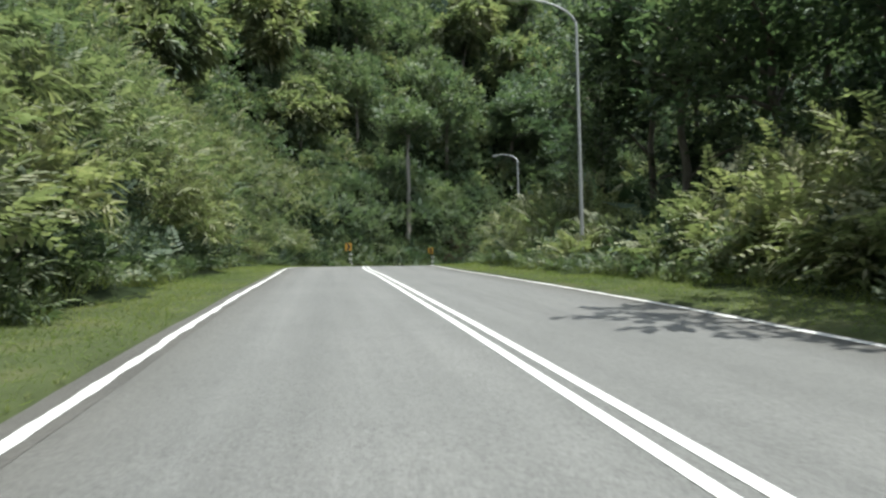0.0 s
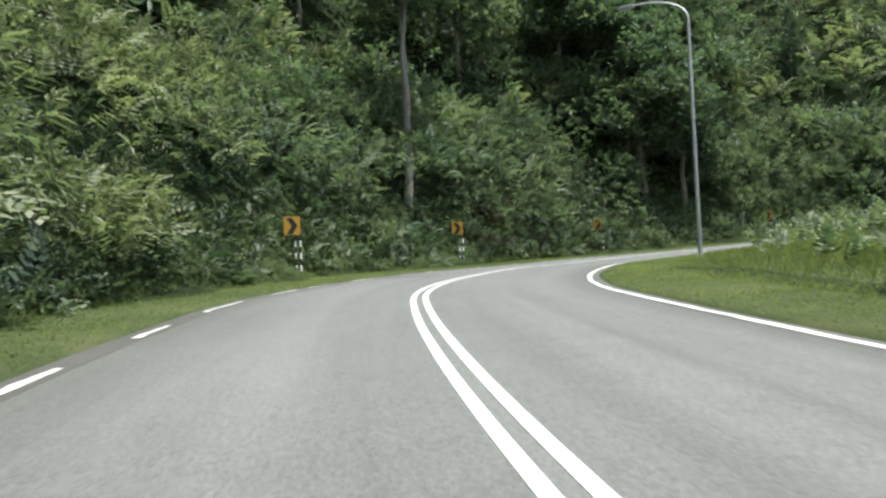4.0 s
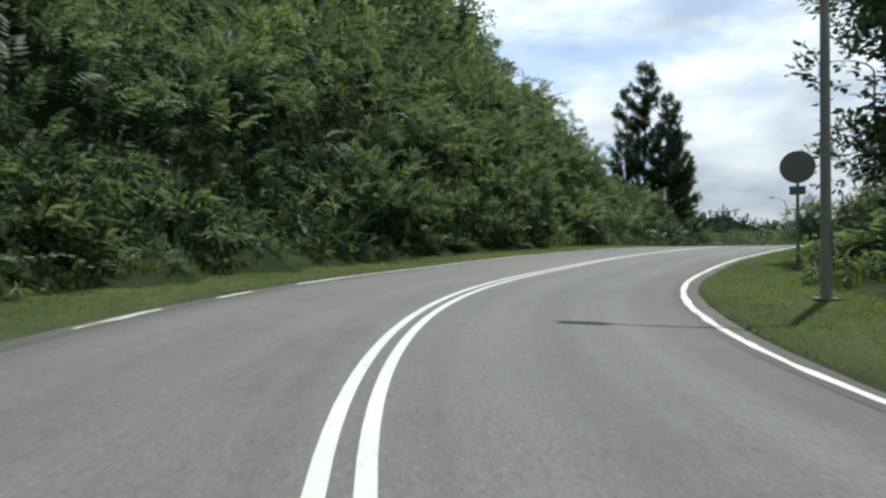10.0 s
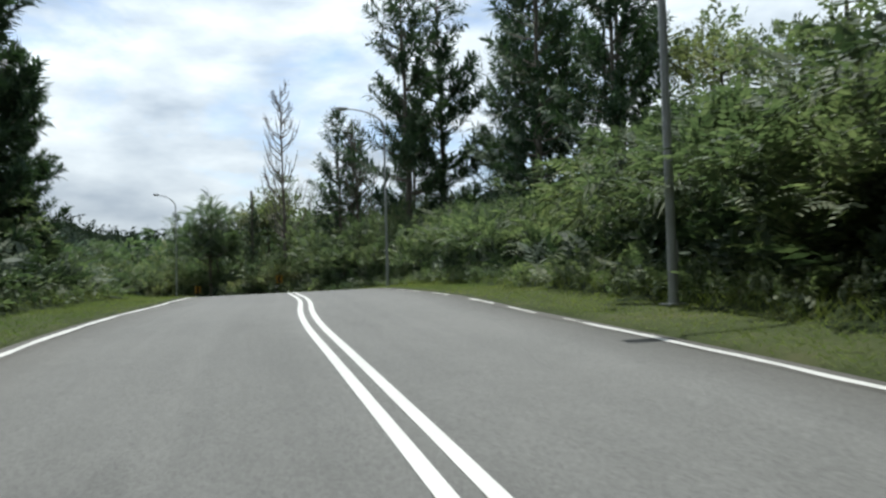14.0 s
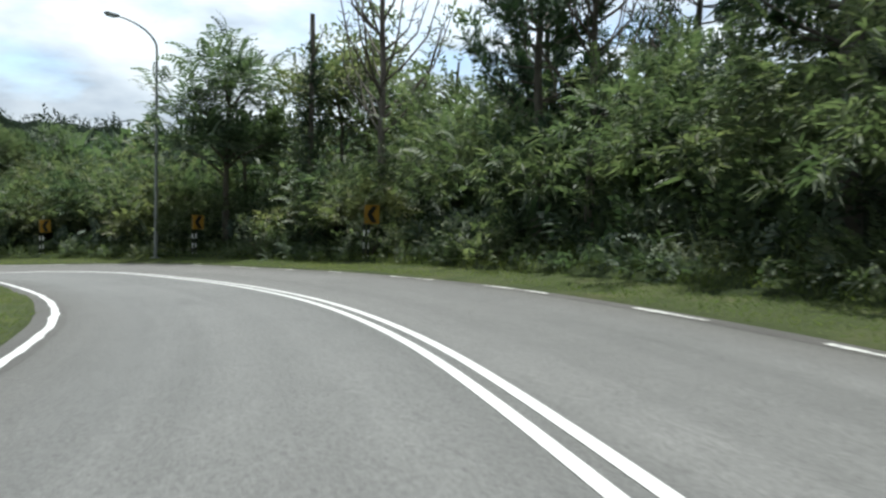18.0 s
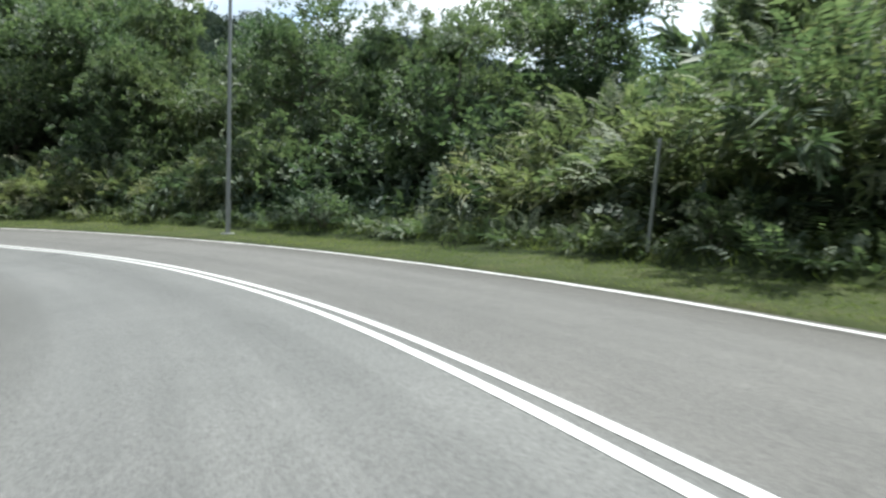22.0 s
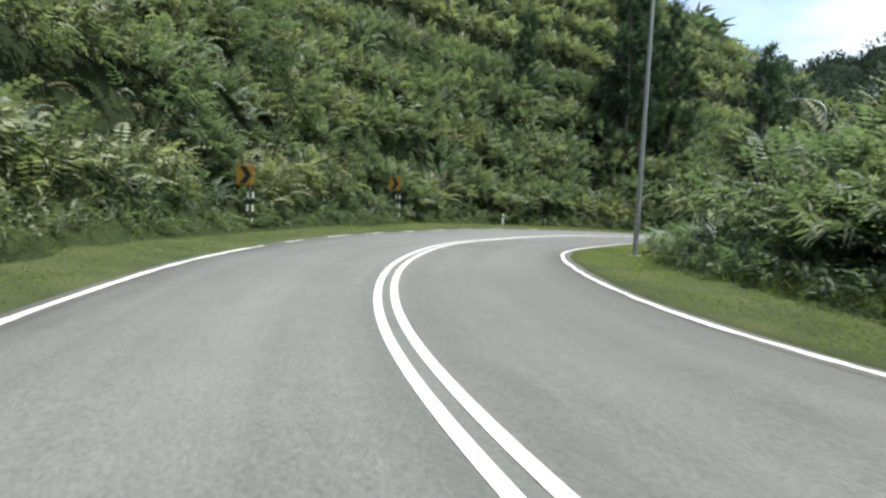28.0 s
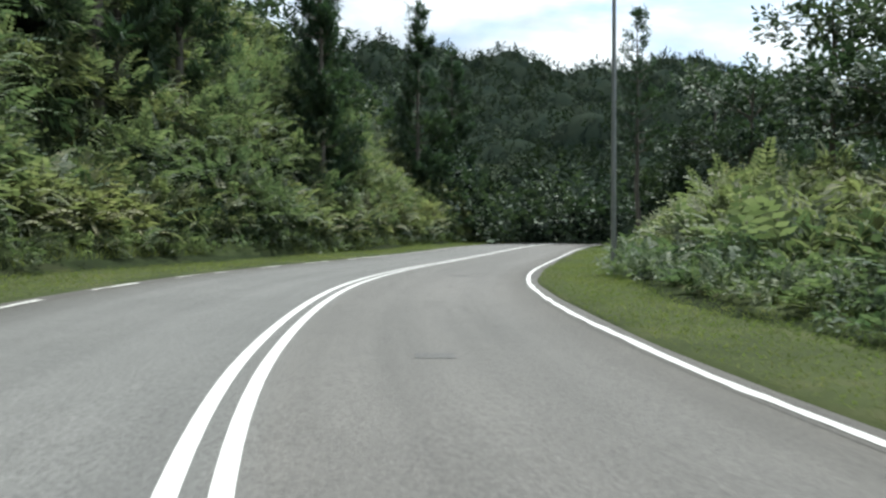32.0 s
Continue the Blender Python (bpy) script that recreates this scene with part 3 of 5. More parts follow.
def needle_spray(r, count=14, length=0.36):
    v = []
    for k in range(count):
        t = r.uniform(0, 2 * math.pi)
        a = unit(np.array([r.uniform(0.3, 1.2), math.cos(t), math.sin(t)]))
        sv = unit(np.cross(a, [0.1, 0.2, 1]))
        v.append(leaf_part(np.array([r.uniform(0, 0.35), 0, 0]), a, sv, length * r.uniform(0.6, 1.15), 0.06, 0.05))
    return np.array(v).reshape(-1, 3)


_tr = np.random.RandomState(3)
SPRAYS = {
    "fern": [fern_spray(_tr) for _ in range(4)],
    "star": [star_spray(_tr) for _ in range(5)],
    "twig": [twig_spray(_tr) for _ in range(5)],
    "needle": [needle_spray(_tr) for _ in range(4)],
    "big": [star_spray(_tr, 6, 0.6, 0.22) for _ in range(4)],
    "bare": [twig_spray(_tr, 5, 0.5, 0.16) for _ in range(3)],
}


def sprays(kind, at, axis, size, r):
    """Leaf quads of one kind of spray set at points, each turned so that its twig runs along axis."""
    n = len(at)
    x = axis / (np.linalg.norm(axis, axis=1)[:, None] + 1e-9)
    ref = np.tile([0.0, 0.0, 1.0], (n, 1)) + r.normal(0, 0.25, (n, 3))
    y = np.cross(ref, x)
    y /= np.linalg.norm(y, axis=1)[:, None] + 1e-9
    z = np.cross(x, y)
    rot = np.stack([x, y, z], -1)
    pick = r.randint(0, len(SPRAYS[kind]), n)
    out = []
    for k, tpl in enumerate(SPRAYS[kind]):
        m = pick == k
        if m.any():
            v = np.einsum("nij,vj->nvi", rot[m], tpl) * size[m][:, None, None] + at[m][:, None, :]
            out.append(v.reshape(-1, 3))
    return np.concatenate(out)


def leaf_mesh(name, verts, material, parent=None):
    n = len(verts) // 4
    i = np.arange(n)[:, None] * 4
    faces = np.concatenate([i + np.array([[0, 1, 2]]), i + np.array([[0, 2, 3]])])
    return mesh_object(name, verts, faces, material, parent)


def clump_leaves(kind, centres, radii, heights, per, size, r, low=-0.1):
    """Sprays over the outside of rounded bushes."""
    n = len(centres)
    idx = np.repeat(np.arange(n), per)
    t, c = r.uniform(0, 2 * np.pi, len(idx)), r.uniform(low, 1.0, len(idx))
    q = np.sqrt(np.clip(1 - c * c, 0, 1))
    d = np.stack([q * np.cos(t), q * np.sin(t), c], 1)
    rad = np.stack([radii[idx], radii[idx], heights[idx]], 1)
    at = centres[idx] + d * rad * r.uniform(0.62, 1.02, len(idx))[:, None]
    axis = d * np.array([1, 1, 0.6]) + np.array([0, 0, 0.25]) + r.normal(0, 0.25, d.shape)
    sz = size * r.uniform(0.7, 1.25, len(idx))
    return sprays(kind, at, axis, sz, r)


def scatter(s0, s1, side, u0, u1, density, r, spread=0.0):
    """Random points on the ground beside a stretch of road; side is -1 for its left. Keeps those not nearer another stretch."""
    n = int((s1 - s0) * (u1 - u0) * density)
    s, u = r.uniform(s0, s1, n), side * r.uniform(u0, u1, n)
    p = on_road(s, u)
    st, off, _ = road_coords(p[:, 0], p[:, 1])
    keep = (np.abs(off) > u0 * 0.93) & (np.sign(off) == side)
    for cs, cu in SIGNS:
        near = (s > cs - 1.2 - 1.7 * spread) & (s < cs + 0.3 + 0.6 * spread) & (np.abs(u) < abs(cu) + 0.5 + 0.8 * spread) & (np.sign(u) == np.sign(cu))
        keep &= ~near
    p, s, u = p[keep], s[keep], u[keep]
    p[:, 2] = np.maximum(ground_z(p[:, 0], p[:, 1]) + 0.06, np.where(np.abs(u) < 7.2, p[:, 2] + 0.08, -99))
    return p, s, np.abs(u)


def thicket(name, label, s0, s1, side, u0, u1, density, height, kinds, material, seed, per, size, rows=False, hang=0.0):
    """Overgrown slope: bushes of varied height, taller away from the road; with hang their crowns stand clear of the ground."""
    r = np.random.RandomState(seed)
    p, s, u = scatter(s0, s1, side, u0, u1, density, r, 1.0 if height > 1.5 else 0.0)
    if not len(p):
        return
    lump = np.clip(0.78 + 0.8 * lumps(p[:, 0], p[:, 1], seed, 7, 3), 0.25, 1.6)
    if rows:
        step = np.sin(1.9 * slope_rise(table(s, HILL_LEFT), u)[0] - 0.5)
        lump *= np.where(step > 0.0, 1.1, 0.3)
    edge = np.clip((u - u0 + 0.5) / 2.2, 0.3 + 0.45 * hang, 1.0)
    h = height * lump * edge * r.uniform(0.7, 1.2, len(p))
    rad = np.clip(h * r.uniform(0.45, 0.7, len(p)), 0.4, 2.2)
    p[:, 2] += h * (0.18 + 0.3 * hang)
    out = []
    pick = r.randint(0, len(kinds), len(p))
    for k, kind in enumerate(kinds):
        m = pick == k
        if m.any():
            out.append(clump_leaves(kind, p[m], rad[m], h[m] * (0.85 - 0.3 * hang), per, size, r))
    tagged(leaf_mesh(name, np.concatenate(out), material), label, "undergrowth", kind="stuff")


def carpet(name, label, s0, s1, side, u0, u1, density, kinds, material, seed, size, rows=0):
    """Leaf sprays lying close over the ground, so that no soil shows between the bushes."""
    r = np.random.RandomState(seed)
    p, s, u = scatter(s0, s1, side, u0, u1, density, r)
    e = 0.6
    gx_, gy_ = (ground_z(p[:, 0] + e, p[:, 1]) - ground_z(p[:, 0] - e, p[:, 1])) / (2 * e), (ground_z(p[:, 0], p[:, 1] + e) - ground_z(p[:, 0], p[:, 1] - e)) / (2 * e)
    n = np.stack([-gx_, -gy_, np.ones(len(p))], 1)
    n /= np.linalg.norm(n, axis=1)[:, None]
    lift = 0.25 + 0.35 * size * (0.5 + 0.5 * lumps(p[:, 0], p[:, 1], seed, 4, 3))
    if rows:
        step = np.sin(1.9 * slope_rise(table(s, HILL_LEFT), u)[0] - 0.5)
        keep = (step * rows > -0.1) | (r.rand(len(p)) < 0.16)
        p, n, lift = p[keep], n[keep], lift[keep]
    p += n * (lift * r.uniform(0.1, 1.0, len(p)))[:, None]
    axis = n * 0.8 + np.array([0, 0, 0.1]) + r.normal(0, 0.5, p.shape)
    out, pick = [], r.randint(0, len(kinds), len(p))
    for k, kind in enumerate(kinds):
        m = pick == k
        out.append(sprays(kind, p[m], axis[m], size * r.uniform(0.7, 1.3, m.sum()), r))
    tagged(leaf_mesh(name, np.concatenate(out), material), label, "undergrowth", kind="stuff")


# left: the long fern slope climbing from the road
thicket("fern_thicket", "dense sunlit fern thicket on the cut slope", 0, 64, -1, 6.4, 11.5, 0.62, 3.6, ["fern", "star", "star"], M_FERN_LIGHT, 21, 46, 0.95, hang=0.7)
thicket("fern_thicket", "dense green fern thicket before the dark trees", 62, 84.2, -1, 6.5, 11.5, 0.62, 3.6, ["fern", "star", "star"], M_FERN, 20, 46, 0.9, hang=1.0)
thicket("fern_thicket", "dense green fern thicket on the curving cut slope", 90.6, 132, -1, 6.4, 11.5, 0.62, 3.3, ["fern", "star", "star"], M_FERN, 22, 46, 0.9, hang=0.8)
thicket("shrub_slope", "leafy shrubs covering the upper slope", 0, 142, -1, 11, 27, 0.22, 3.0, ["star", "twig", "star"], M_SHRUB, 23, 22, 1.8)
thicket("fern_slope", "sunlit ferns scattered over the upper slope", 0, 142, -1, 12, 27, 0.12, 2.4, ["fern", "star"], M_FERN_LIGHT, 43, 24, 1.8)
thicket("shrub_slope", "forest undergrowth high on the slope", 0, 130, -1, 26, 56, 0.10, 4.5, ["twig", "star"], M_FERN, 24, 24, 3.0)
thicket("fern_thicket", "roadside bushes below the pines", 124, 152, -1, 6.8, 13, 0.6, 2.6, ["star", "twig", "fern"], M_SHRUB, 25, 36, 1.0)
thicket("fern_thicket", "low ferns behind the inner grass", 146, 224, -1, 10.5, 18, 0.3, 1.0, ["fern", "star"], M_FERN, 26, 20, 1.1)
def terrace_rows(name, label, s0, s1, levels, seed, material):
    """Rows of ferns spilling over the edges of the benches cut into the hillside."""
    r = np.random.RandomState(seed)
    out = []
    for lv in levels:
        s = np.arange(s0, s1, 0.85) + r.uniform(-0.35, 0.35, int(np.ceil((s1 - s0) / 0.85)))
        hill = table(s, HILL_LEFT)
        ok = hill > lv + 1.5
        for cs, cu in SIGNS:
            ok &= ~((np.abs(s - cs + 1.0) < 1.7) & (cu < 0) & (lv < 2))
        s, hill = s[ok], hill[ok]
        u = 6.6 + 27.0 * (1 - (1 - (lv + 0.35 * lumps(s, s * 0 + lv, seed, 9, 2)) / hill) ** (1 / 1.15)) + r.normal(0, 0.18, len(s))
        p = on_road(s, -u)
        p[:, 2] = ground_z(p[:, 0], p[:, 1]) + 0.35
        h = np.clip(1.0 + 0.6 * lumps(s, s * 0 + lv * 3, seed + 1, 3, 2), 0.35, 1.8)
        far = u > 17
        for m, per, size in ((~far, 30, 1.05), (far, 18, 1.5)):
            if m.any():
                for kind in ("fern", "star"):
                    out.append(clump_leaves(kind, p[m], h[m] * 0.85, h[m], per // 2, size, r, -0.25))
    tagged(leaf_mesh(name, np.concatenate(out), material), label, "undergrowth", kind="stuff")


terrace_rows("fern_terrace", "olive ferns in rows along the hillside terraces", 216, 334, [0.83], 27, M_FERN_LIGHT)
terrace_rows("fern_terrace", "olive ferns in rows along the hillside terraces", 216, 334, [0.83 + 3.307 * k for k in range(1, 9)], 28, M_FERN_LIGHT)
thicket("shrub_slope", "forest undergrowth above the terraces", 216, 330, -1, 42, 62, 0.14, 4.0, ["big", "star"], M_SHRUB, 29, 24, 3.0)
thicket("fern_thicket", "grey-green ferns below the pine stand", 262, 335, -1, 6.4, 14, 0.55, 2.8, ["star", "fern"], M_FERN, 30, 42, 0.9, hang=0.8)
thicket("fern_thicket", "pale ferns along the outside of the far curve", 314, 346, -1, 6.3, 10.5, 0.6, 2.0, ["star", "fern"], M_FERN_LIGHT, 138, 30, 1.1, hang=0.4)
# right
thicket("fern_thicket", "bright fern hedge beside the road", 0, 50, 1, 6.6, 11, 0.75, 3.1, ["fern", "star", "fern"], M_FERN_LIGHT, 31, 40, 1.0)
thicket("fern_thicket", "low ferns inside the bend", 50, 100, 1, 9.5, 17, 0.25, 0.7, ["fern"], M_FERN, 32, 18, 0.9)
thicket("fern_thicket", "shaded ferns below the dark trees", 102, 134, 1, 6.5, 12, 0.55, 2.0, ["fern", "star"], M_FERN, 33, 34, 0.95)
thicket("fern_thicket", "fern-covered embankment with drooping fronds", 128, 204, 1, 6.6, 12.5, 0.6, 3.9, ["fern", "star", "star"], M_FERN, 34, 50, 0.85, hang=1.25)
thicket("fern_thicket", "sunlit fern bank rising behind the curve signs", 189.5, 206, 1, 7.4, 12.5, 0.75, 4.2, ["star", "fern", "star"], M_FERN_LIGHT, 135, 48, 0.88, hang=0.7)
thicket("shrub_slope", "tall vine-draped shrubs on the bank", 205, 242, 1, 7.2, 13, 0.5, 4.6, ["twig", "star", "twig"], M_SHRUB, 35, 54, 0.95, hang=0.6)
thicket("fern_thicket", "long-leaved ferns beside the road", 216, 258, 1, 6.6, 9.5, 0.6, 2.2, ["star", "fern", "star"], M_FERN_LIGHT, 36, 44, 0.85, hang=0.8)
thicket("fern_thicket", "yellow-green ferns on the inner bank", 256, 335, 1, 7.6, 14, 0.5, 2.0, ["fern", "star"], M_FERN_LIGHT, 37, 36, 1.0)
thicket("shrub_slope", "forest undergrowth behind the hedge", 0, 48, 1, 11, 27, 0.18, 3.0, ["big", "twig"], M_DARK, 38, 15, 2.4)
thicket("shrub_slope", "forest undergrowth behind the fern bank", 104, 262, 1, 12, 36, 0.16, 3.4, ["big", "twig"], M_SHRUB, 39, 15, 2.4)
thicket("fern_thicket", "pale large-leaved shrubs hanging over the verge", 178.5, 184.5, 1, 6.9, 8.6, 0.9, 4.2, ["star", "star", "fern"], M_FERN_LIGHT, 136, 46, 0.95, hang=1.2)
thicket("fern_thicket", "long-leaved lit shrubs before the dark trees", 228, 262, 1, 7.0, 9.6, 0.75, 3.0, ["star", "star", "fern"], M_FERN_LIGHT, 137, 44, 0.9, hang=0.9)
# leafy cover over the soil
# the M_DARK covers paint the shade seen in gaps between bushes
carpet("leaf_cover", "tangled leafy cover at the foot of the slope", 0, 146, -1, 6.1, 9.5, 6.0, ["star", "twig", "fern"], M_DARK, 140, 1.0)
carpet("leaf_cover", "low leafy cover on the forest slope", 0, 146, -1, 9.5, 14, 4.0, ["star", "twig", "fern"], M_SHRUB, 141, 1.3)
carpet("leaf_cover", "low leafy cover on the upper forest slope", 0, 146, -1, 14, 36, 1.9, ["star", "twig"], M_FERN, 142, 2.0)
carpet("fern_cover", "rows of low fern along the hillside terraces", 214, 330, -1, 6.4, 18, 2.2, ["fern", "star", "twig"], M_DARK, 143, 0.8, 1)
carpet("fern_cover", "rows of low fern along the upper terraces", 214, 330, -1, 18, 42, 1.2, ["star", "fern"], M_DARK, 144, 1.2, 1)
carpet("bracken_cover", "brown dry bracken between the terrace rows", 214, 336, -1, 7.4, 20, 4.2, ["fern", "bare"], M_BRACKEN, 153, 0.6, -1)
carpet("bracken_cover", "brown dry bracken between the upper terrace rows", 214, 336, -1, 20, 44, 1.8, ["fern", "bare"], M_BRACKEN, 154, 1.0, -1)
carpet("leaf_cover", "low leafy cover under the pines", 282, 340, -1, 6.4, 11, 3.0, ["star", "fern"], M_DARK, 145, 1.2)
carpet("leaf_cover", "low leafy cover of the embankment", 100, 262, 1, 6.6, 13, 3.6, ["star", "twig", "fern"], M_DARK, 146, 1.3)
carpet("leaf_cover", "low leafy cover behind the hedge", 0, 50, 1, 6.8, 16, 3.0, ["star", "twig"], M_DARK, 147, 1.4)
carpet("leaf_cover", "tangled low growth of the inner bank", 270, 340, 1, 7.4, 22, 2.6, ["star", "fern"], M_FERN_LIGHT, 148, 1.4)
carpet("leaf_cover", "rough grass and weeds inside the bends", 50, 100, 1, 7.5, 22, 3.0, ["fern", "twig"], M_FERN, 149, 0.7)
carpet("leaf_cover", "rough grass and weeds inside the left-hand bend", 146, 220, -1, 8.5, 24, 2.5, ["fern", "twig"], M_FERN, 150, 0.7)
thicket("dry_thicket", "dry brown stems hanging in the thicket", 74, 79.5, -1, 6.3, 8.2, 1.2, 2.4, ["bare", "star"], M_DRY, 44, 30, 0.75)
# weeds between the mown grass and the thickets
for k, (a, b, sd) in enumerate(((0, 150, -1), (216, 335, -1), (0, 48, 1), (104, 262, 1), (270, 335, 1))):
    thicket("weed_strip", "low leafy weeds between the verge and the thicket", a, b, sd, 5.85, 7.8, 2.6, 0.6, ["twig", "star", "fern"], M_FERN, 45 + k, 7, 0.62)

for k, (a, b, sd) in enumerate(((0, 150, -1), (216, 335, -1), (0, 48, 1), (104, 262, 1), (262, 335, 1))):
    carpet("weed_cover", "short mixed weeds and grass at the foot of the slope", a, b, sd, 5.7, 8.0, 15.0, ["twig", "fern", "star"], M_FERN, 160 + k, 0.34)
for k, (a, b, sd, w) in enumerate(((62, 136, -1, 9.2), (222, 304, -1, 8.4), (262, 335, 1, 9.0))):
    thicket("weed_strip", "knee-high weeds at the foot of the slope", a, b, sd, 6.2, w, 1.0, 0.95, ["twig", "star", "fern"], M_SHRUB, 55 + k, 12, 0.8)

# ---- trees ----


def tube(points, radii, sides=7):
    """A tapered tube through points, as verts and quads."""
    pts = np.asarray(points, float)
    v, f = [], []
    for k, (p, rd) in enumerate(zip(pts, radii)):
        d = unit(pts[min(k + 1, len(pts) - 1)] - pts[max(k - 1, 0)])
        a = unit(np.cross(d, [0.31, 0.95, 0.1]))
        b = np.cross(d, a)
        for j in range(sides):
            t = 2 * math.pi * j / sides
            v.append(p + rd * (math.cos(t) * a + math.sin(t) * b))
    for k in range(len(pts) - 1):
        for j in range(sides):
            f.append((k * sides + j, k * sides + (j + 1) % sides, (k + 1) * sides + (j + 1) % sides, (k + 1) * sides + j))
    return np.array(v), np.array(f)


def tubes(parts, sides=7):
    vs, fs, n = [], [], 0
    for pts, rad in parts:
        v, f = tube(pts, rad, sides)
        vs.append(v)
        fs.append(f + n)
        n += len(v)
    return np.concatenate(vs), np.concatenate(fs)


def bent(a, b, r, sag=0.0, n=4, wob=0.06):
    a, b = np.asarray(a, float), np.asarray(b, float)
    ln = np.linalg.norm(b - a)
    out = [a + (b - a) * k / n + (r.normal(0, wob * ln / n, 3) if 0 < k < n else 0) + np.array([0, 0, -sag * ln * math.sin(math.pi * k / n)]) for k in range(n + 1)]
    return out


def tree_thing(name, label, wood, leaves, bark, leaf_material, category="tree"):
    thing = new(name)
    thing.empty_display_size = 0.3
    tagged(thing, label, category)
    mesh_object("trunk", wood[0], wood[1], bark, thing, True)
    if leaves is not None:
        leaf_mesh("crown", leaves, leaf_material, thing)
    return thing


def pine(seed, height=14, spread=2.3, start=0.25, dense=1.0, label="tall dark green pine with tiered drooping boughs"):
    r = np.random.RandomState(seed)
    trunk = bent((0, 0, -0.4), (r.uniform(-0.3, 0.3), r.uniform(-0.3, 0.3), height), r, 0, 8, 0.02)
    parts = [(trunk, np.linspace(0.19, 0.02, 9) * height / 14)]
    at, ax, sz = [], [], []
    z = height * start
    while z < height * 0.98:
        f = (z - height * start) / (height * (1 - start))
        reach = spread * (1 - f) ** 0.75 * (0.55 + 0.45 * min(f * 6, 1)) + 0.25
        base = np.array([np.interp(z, [p[2] for p in trunk], [p[0] for p in trunk]), np.interp(z, [p[2] for p in trunk], [p[1] for p in trunk]), z])
        for k in range(r.randint(4, 6)):
            if r.rand() < 0.12:
                continue
            t = r.uniform(0, 2 * math.pi)
            ln = reach * r.uniform(0.6, 1.15)
            tip = base + np.array([math.cos(t) * ln * 0.9, math.sin(t) * ln * 0.9, ln * r.uniform(0.25, 0.75)])
            br = bent(base, tip, r, 0.1, 3)
            parts.append((br, [0.035, 0.028, 0.018, 0.008]))
            d = unit(tip - base)
            for q in np.linspace(0.32, 1.0, max(3, int(ln * 5.5 * dense))):
                at.append(base + (tip - base) * q + np.array([0, 0, -0.1 * ln * math.sin(math.pi * q)]) + r.normal(0, 0.05, 3))
                ax.append(d + r.normal(0, 0.3, 3) + np.array([0, 0, 0.45 * q]))
                sz.append(r.uniform(0.75, 1.2))
        z += height * 0.042 * r.uniform(0.8, 1.2)
    for _ in range(8):
        at.append(trunk[-1] + np.array([0, 0, r.uniform(-0.8, 0.1)]))
        ax.append(np.array([r.normal(0, 0.4), r.normal(0, 0.4), 1.0]))
        sz.append(0.7)
    lv = sprays("needle", np.array(at), np.array(ax), np.array(sz) * 1.28, r)
    return tree_thing("pine_tree", label, tubes(parts, 6), lv, M_BARK, M_PINE)


def broadleaf(seed, height=9, crown=3.2, kind="twig", size=1.5, leaf_material=None, label="leafy broadleaf tree on the slope", low=0.3, count=900, bark=None):
    r = np.random.RandomState(seed)
    top = np.array([r.uniform(-0.6, 0.6), r.uniform(-0.6, 0.6), height * 0.8])
    trunk = bent((0, 0, -0.4), top, r, 0, 6, 0.05)
    parts = [(trunk, np.linspace(0.17, 0.05, 7) * height / 9)]
    blobs = []
    for k in range(10):
        z = height * r.uniform(low, 0.85)
        base = np.array([np.interp(z, [p[2] for p in trunk], [p[i] for p in trunk]) for i in range(3)])
        t, ln = 2 * math.pi * k / 10 + r.uniform(-0.4, 0.4), crown * r.uniform(0.45, 0.95)
        tip = base + np.array([math.cos(t) * ln, math.sin(t) * ln, ln * r.uniform(0.15, 0.7)])
        parts.append((bent(base, tip, r, -0.08, 4), np.linspace(0.07, 0.015, 5) * height / 9))
        blobs.append((tip, crown * r.uniform(0.3, 0.5)))
        blobs.append((base * 0.4 + tip * 0.6, crown * r.uniform(0.25, 0.4)))
    blobs.append((top + np.array([0, 0, height * 0.1]), crown * 0.45))
    c = np.array([b[0] for b in blobs])
    rad = np.array([b[1] for b in blobs])
    lv = clump_leaves(kind, c, rad, rad * 0.75, max(6, count // len(blobs)), size, r, -0.7)
    return tree_thing("broadleaf_tree", label, tubes(parts, 6), lv, bark or M_BARK, leaf_material or M_SHRUB)


def dead_tree(seed, height=12):
    r = np.random.RandomState(seed)
    trunk = bent((0, 0, -0.3), (0.2, 0.1, height), r, 0, 8, 0.015)
    parts = [(trunk, np.linspace(0.15, 0.015, 9))]
    for k in range(64):
        f = r.uniform(0.22, 0.98)
        z = height * f
        t, ln = r.uniform(0, 2 * math.pi), 3.0 * (1.05 - f) ** 0.75 * r.uniform(0.6, 1.1) + 0.2
        base = np.array([0.2 * f, 0.1 * f, z])
        mid = base + np.array([math.cos(t) * ln * 0.6, math.sin(t) * ln * 0.6, ln * 0.55])
        tip = mid + np.array([math.cos(t) * ln * 0.22, math.sin(t) * ln * 0.22, ln * 0.7])
        parts.append(([base, base * 0.5 + mid * 0.5 - np.array([0, 0, 0.05 * ln]), mid, tip], [0.045, 0.038, 0.028, 0.012]))
        for j in range(5):
            d = mid + (tip - mid) * r.uniform(0, 0.7)
            parts.append(([d, d + r.normal(0, 0.18, 3) + np.array([0, 0, 0.2])], [0.02, 0.01]))
    thing = tree_thing("dead_tree", "bare dead conifer with upswept grey branches", tubes(parts[:1], 7), None, M_BARK, None)
    boughs = tubes(parts[1:], 5)
    mesh_object("crown", boughs[0], boughs[1], M_BARK, thing, True)
    return thing


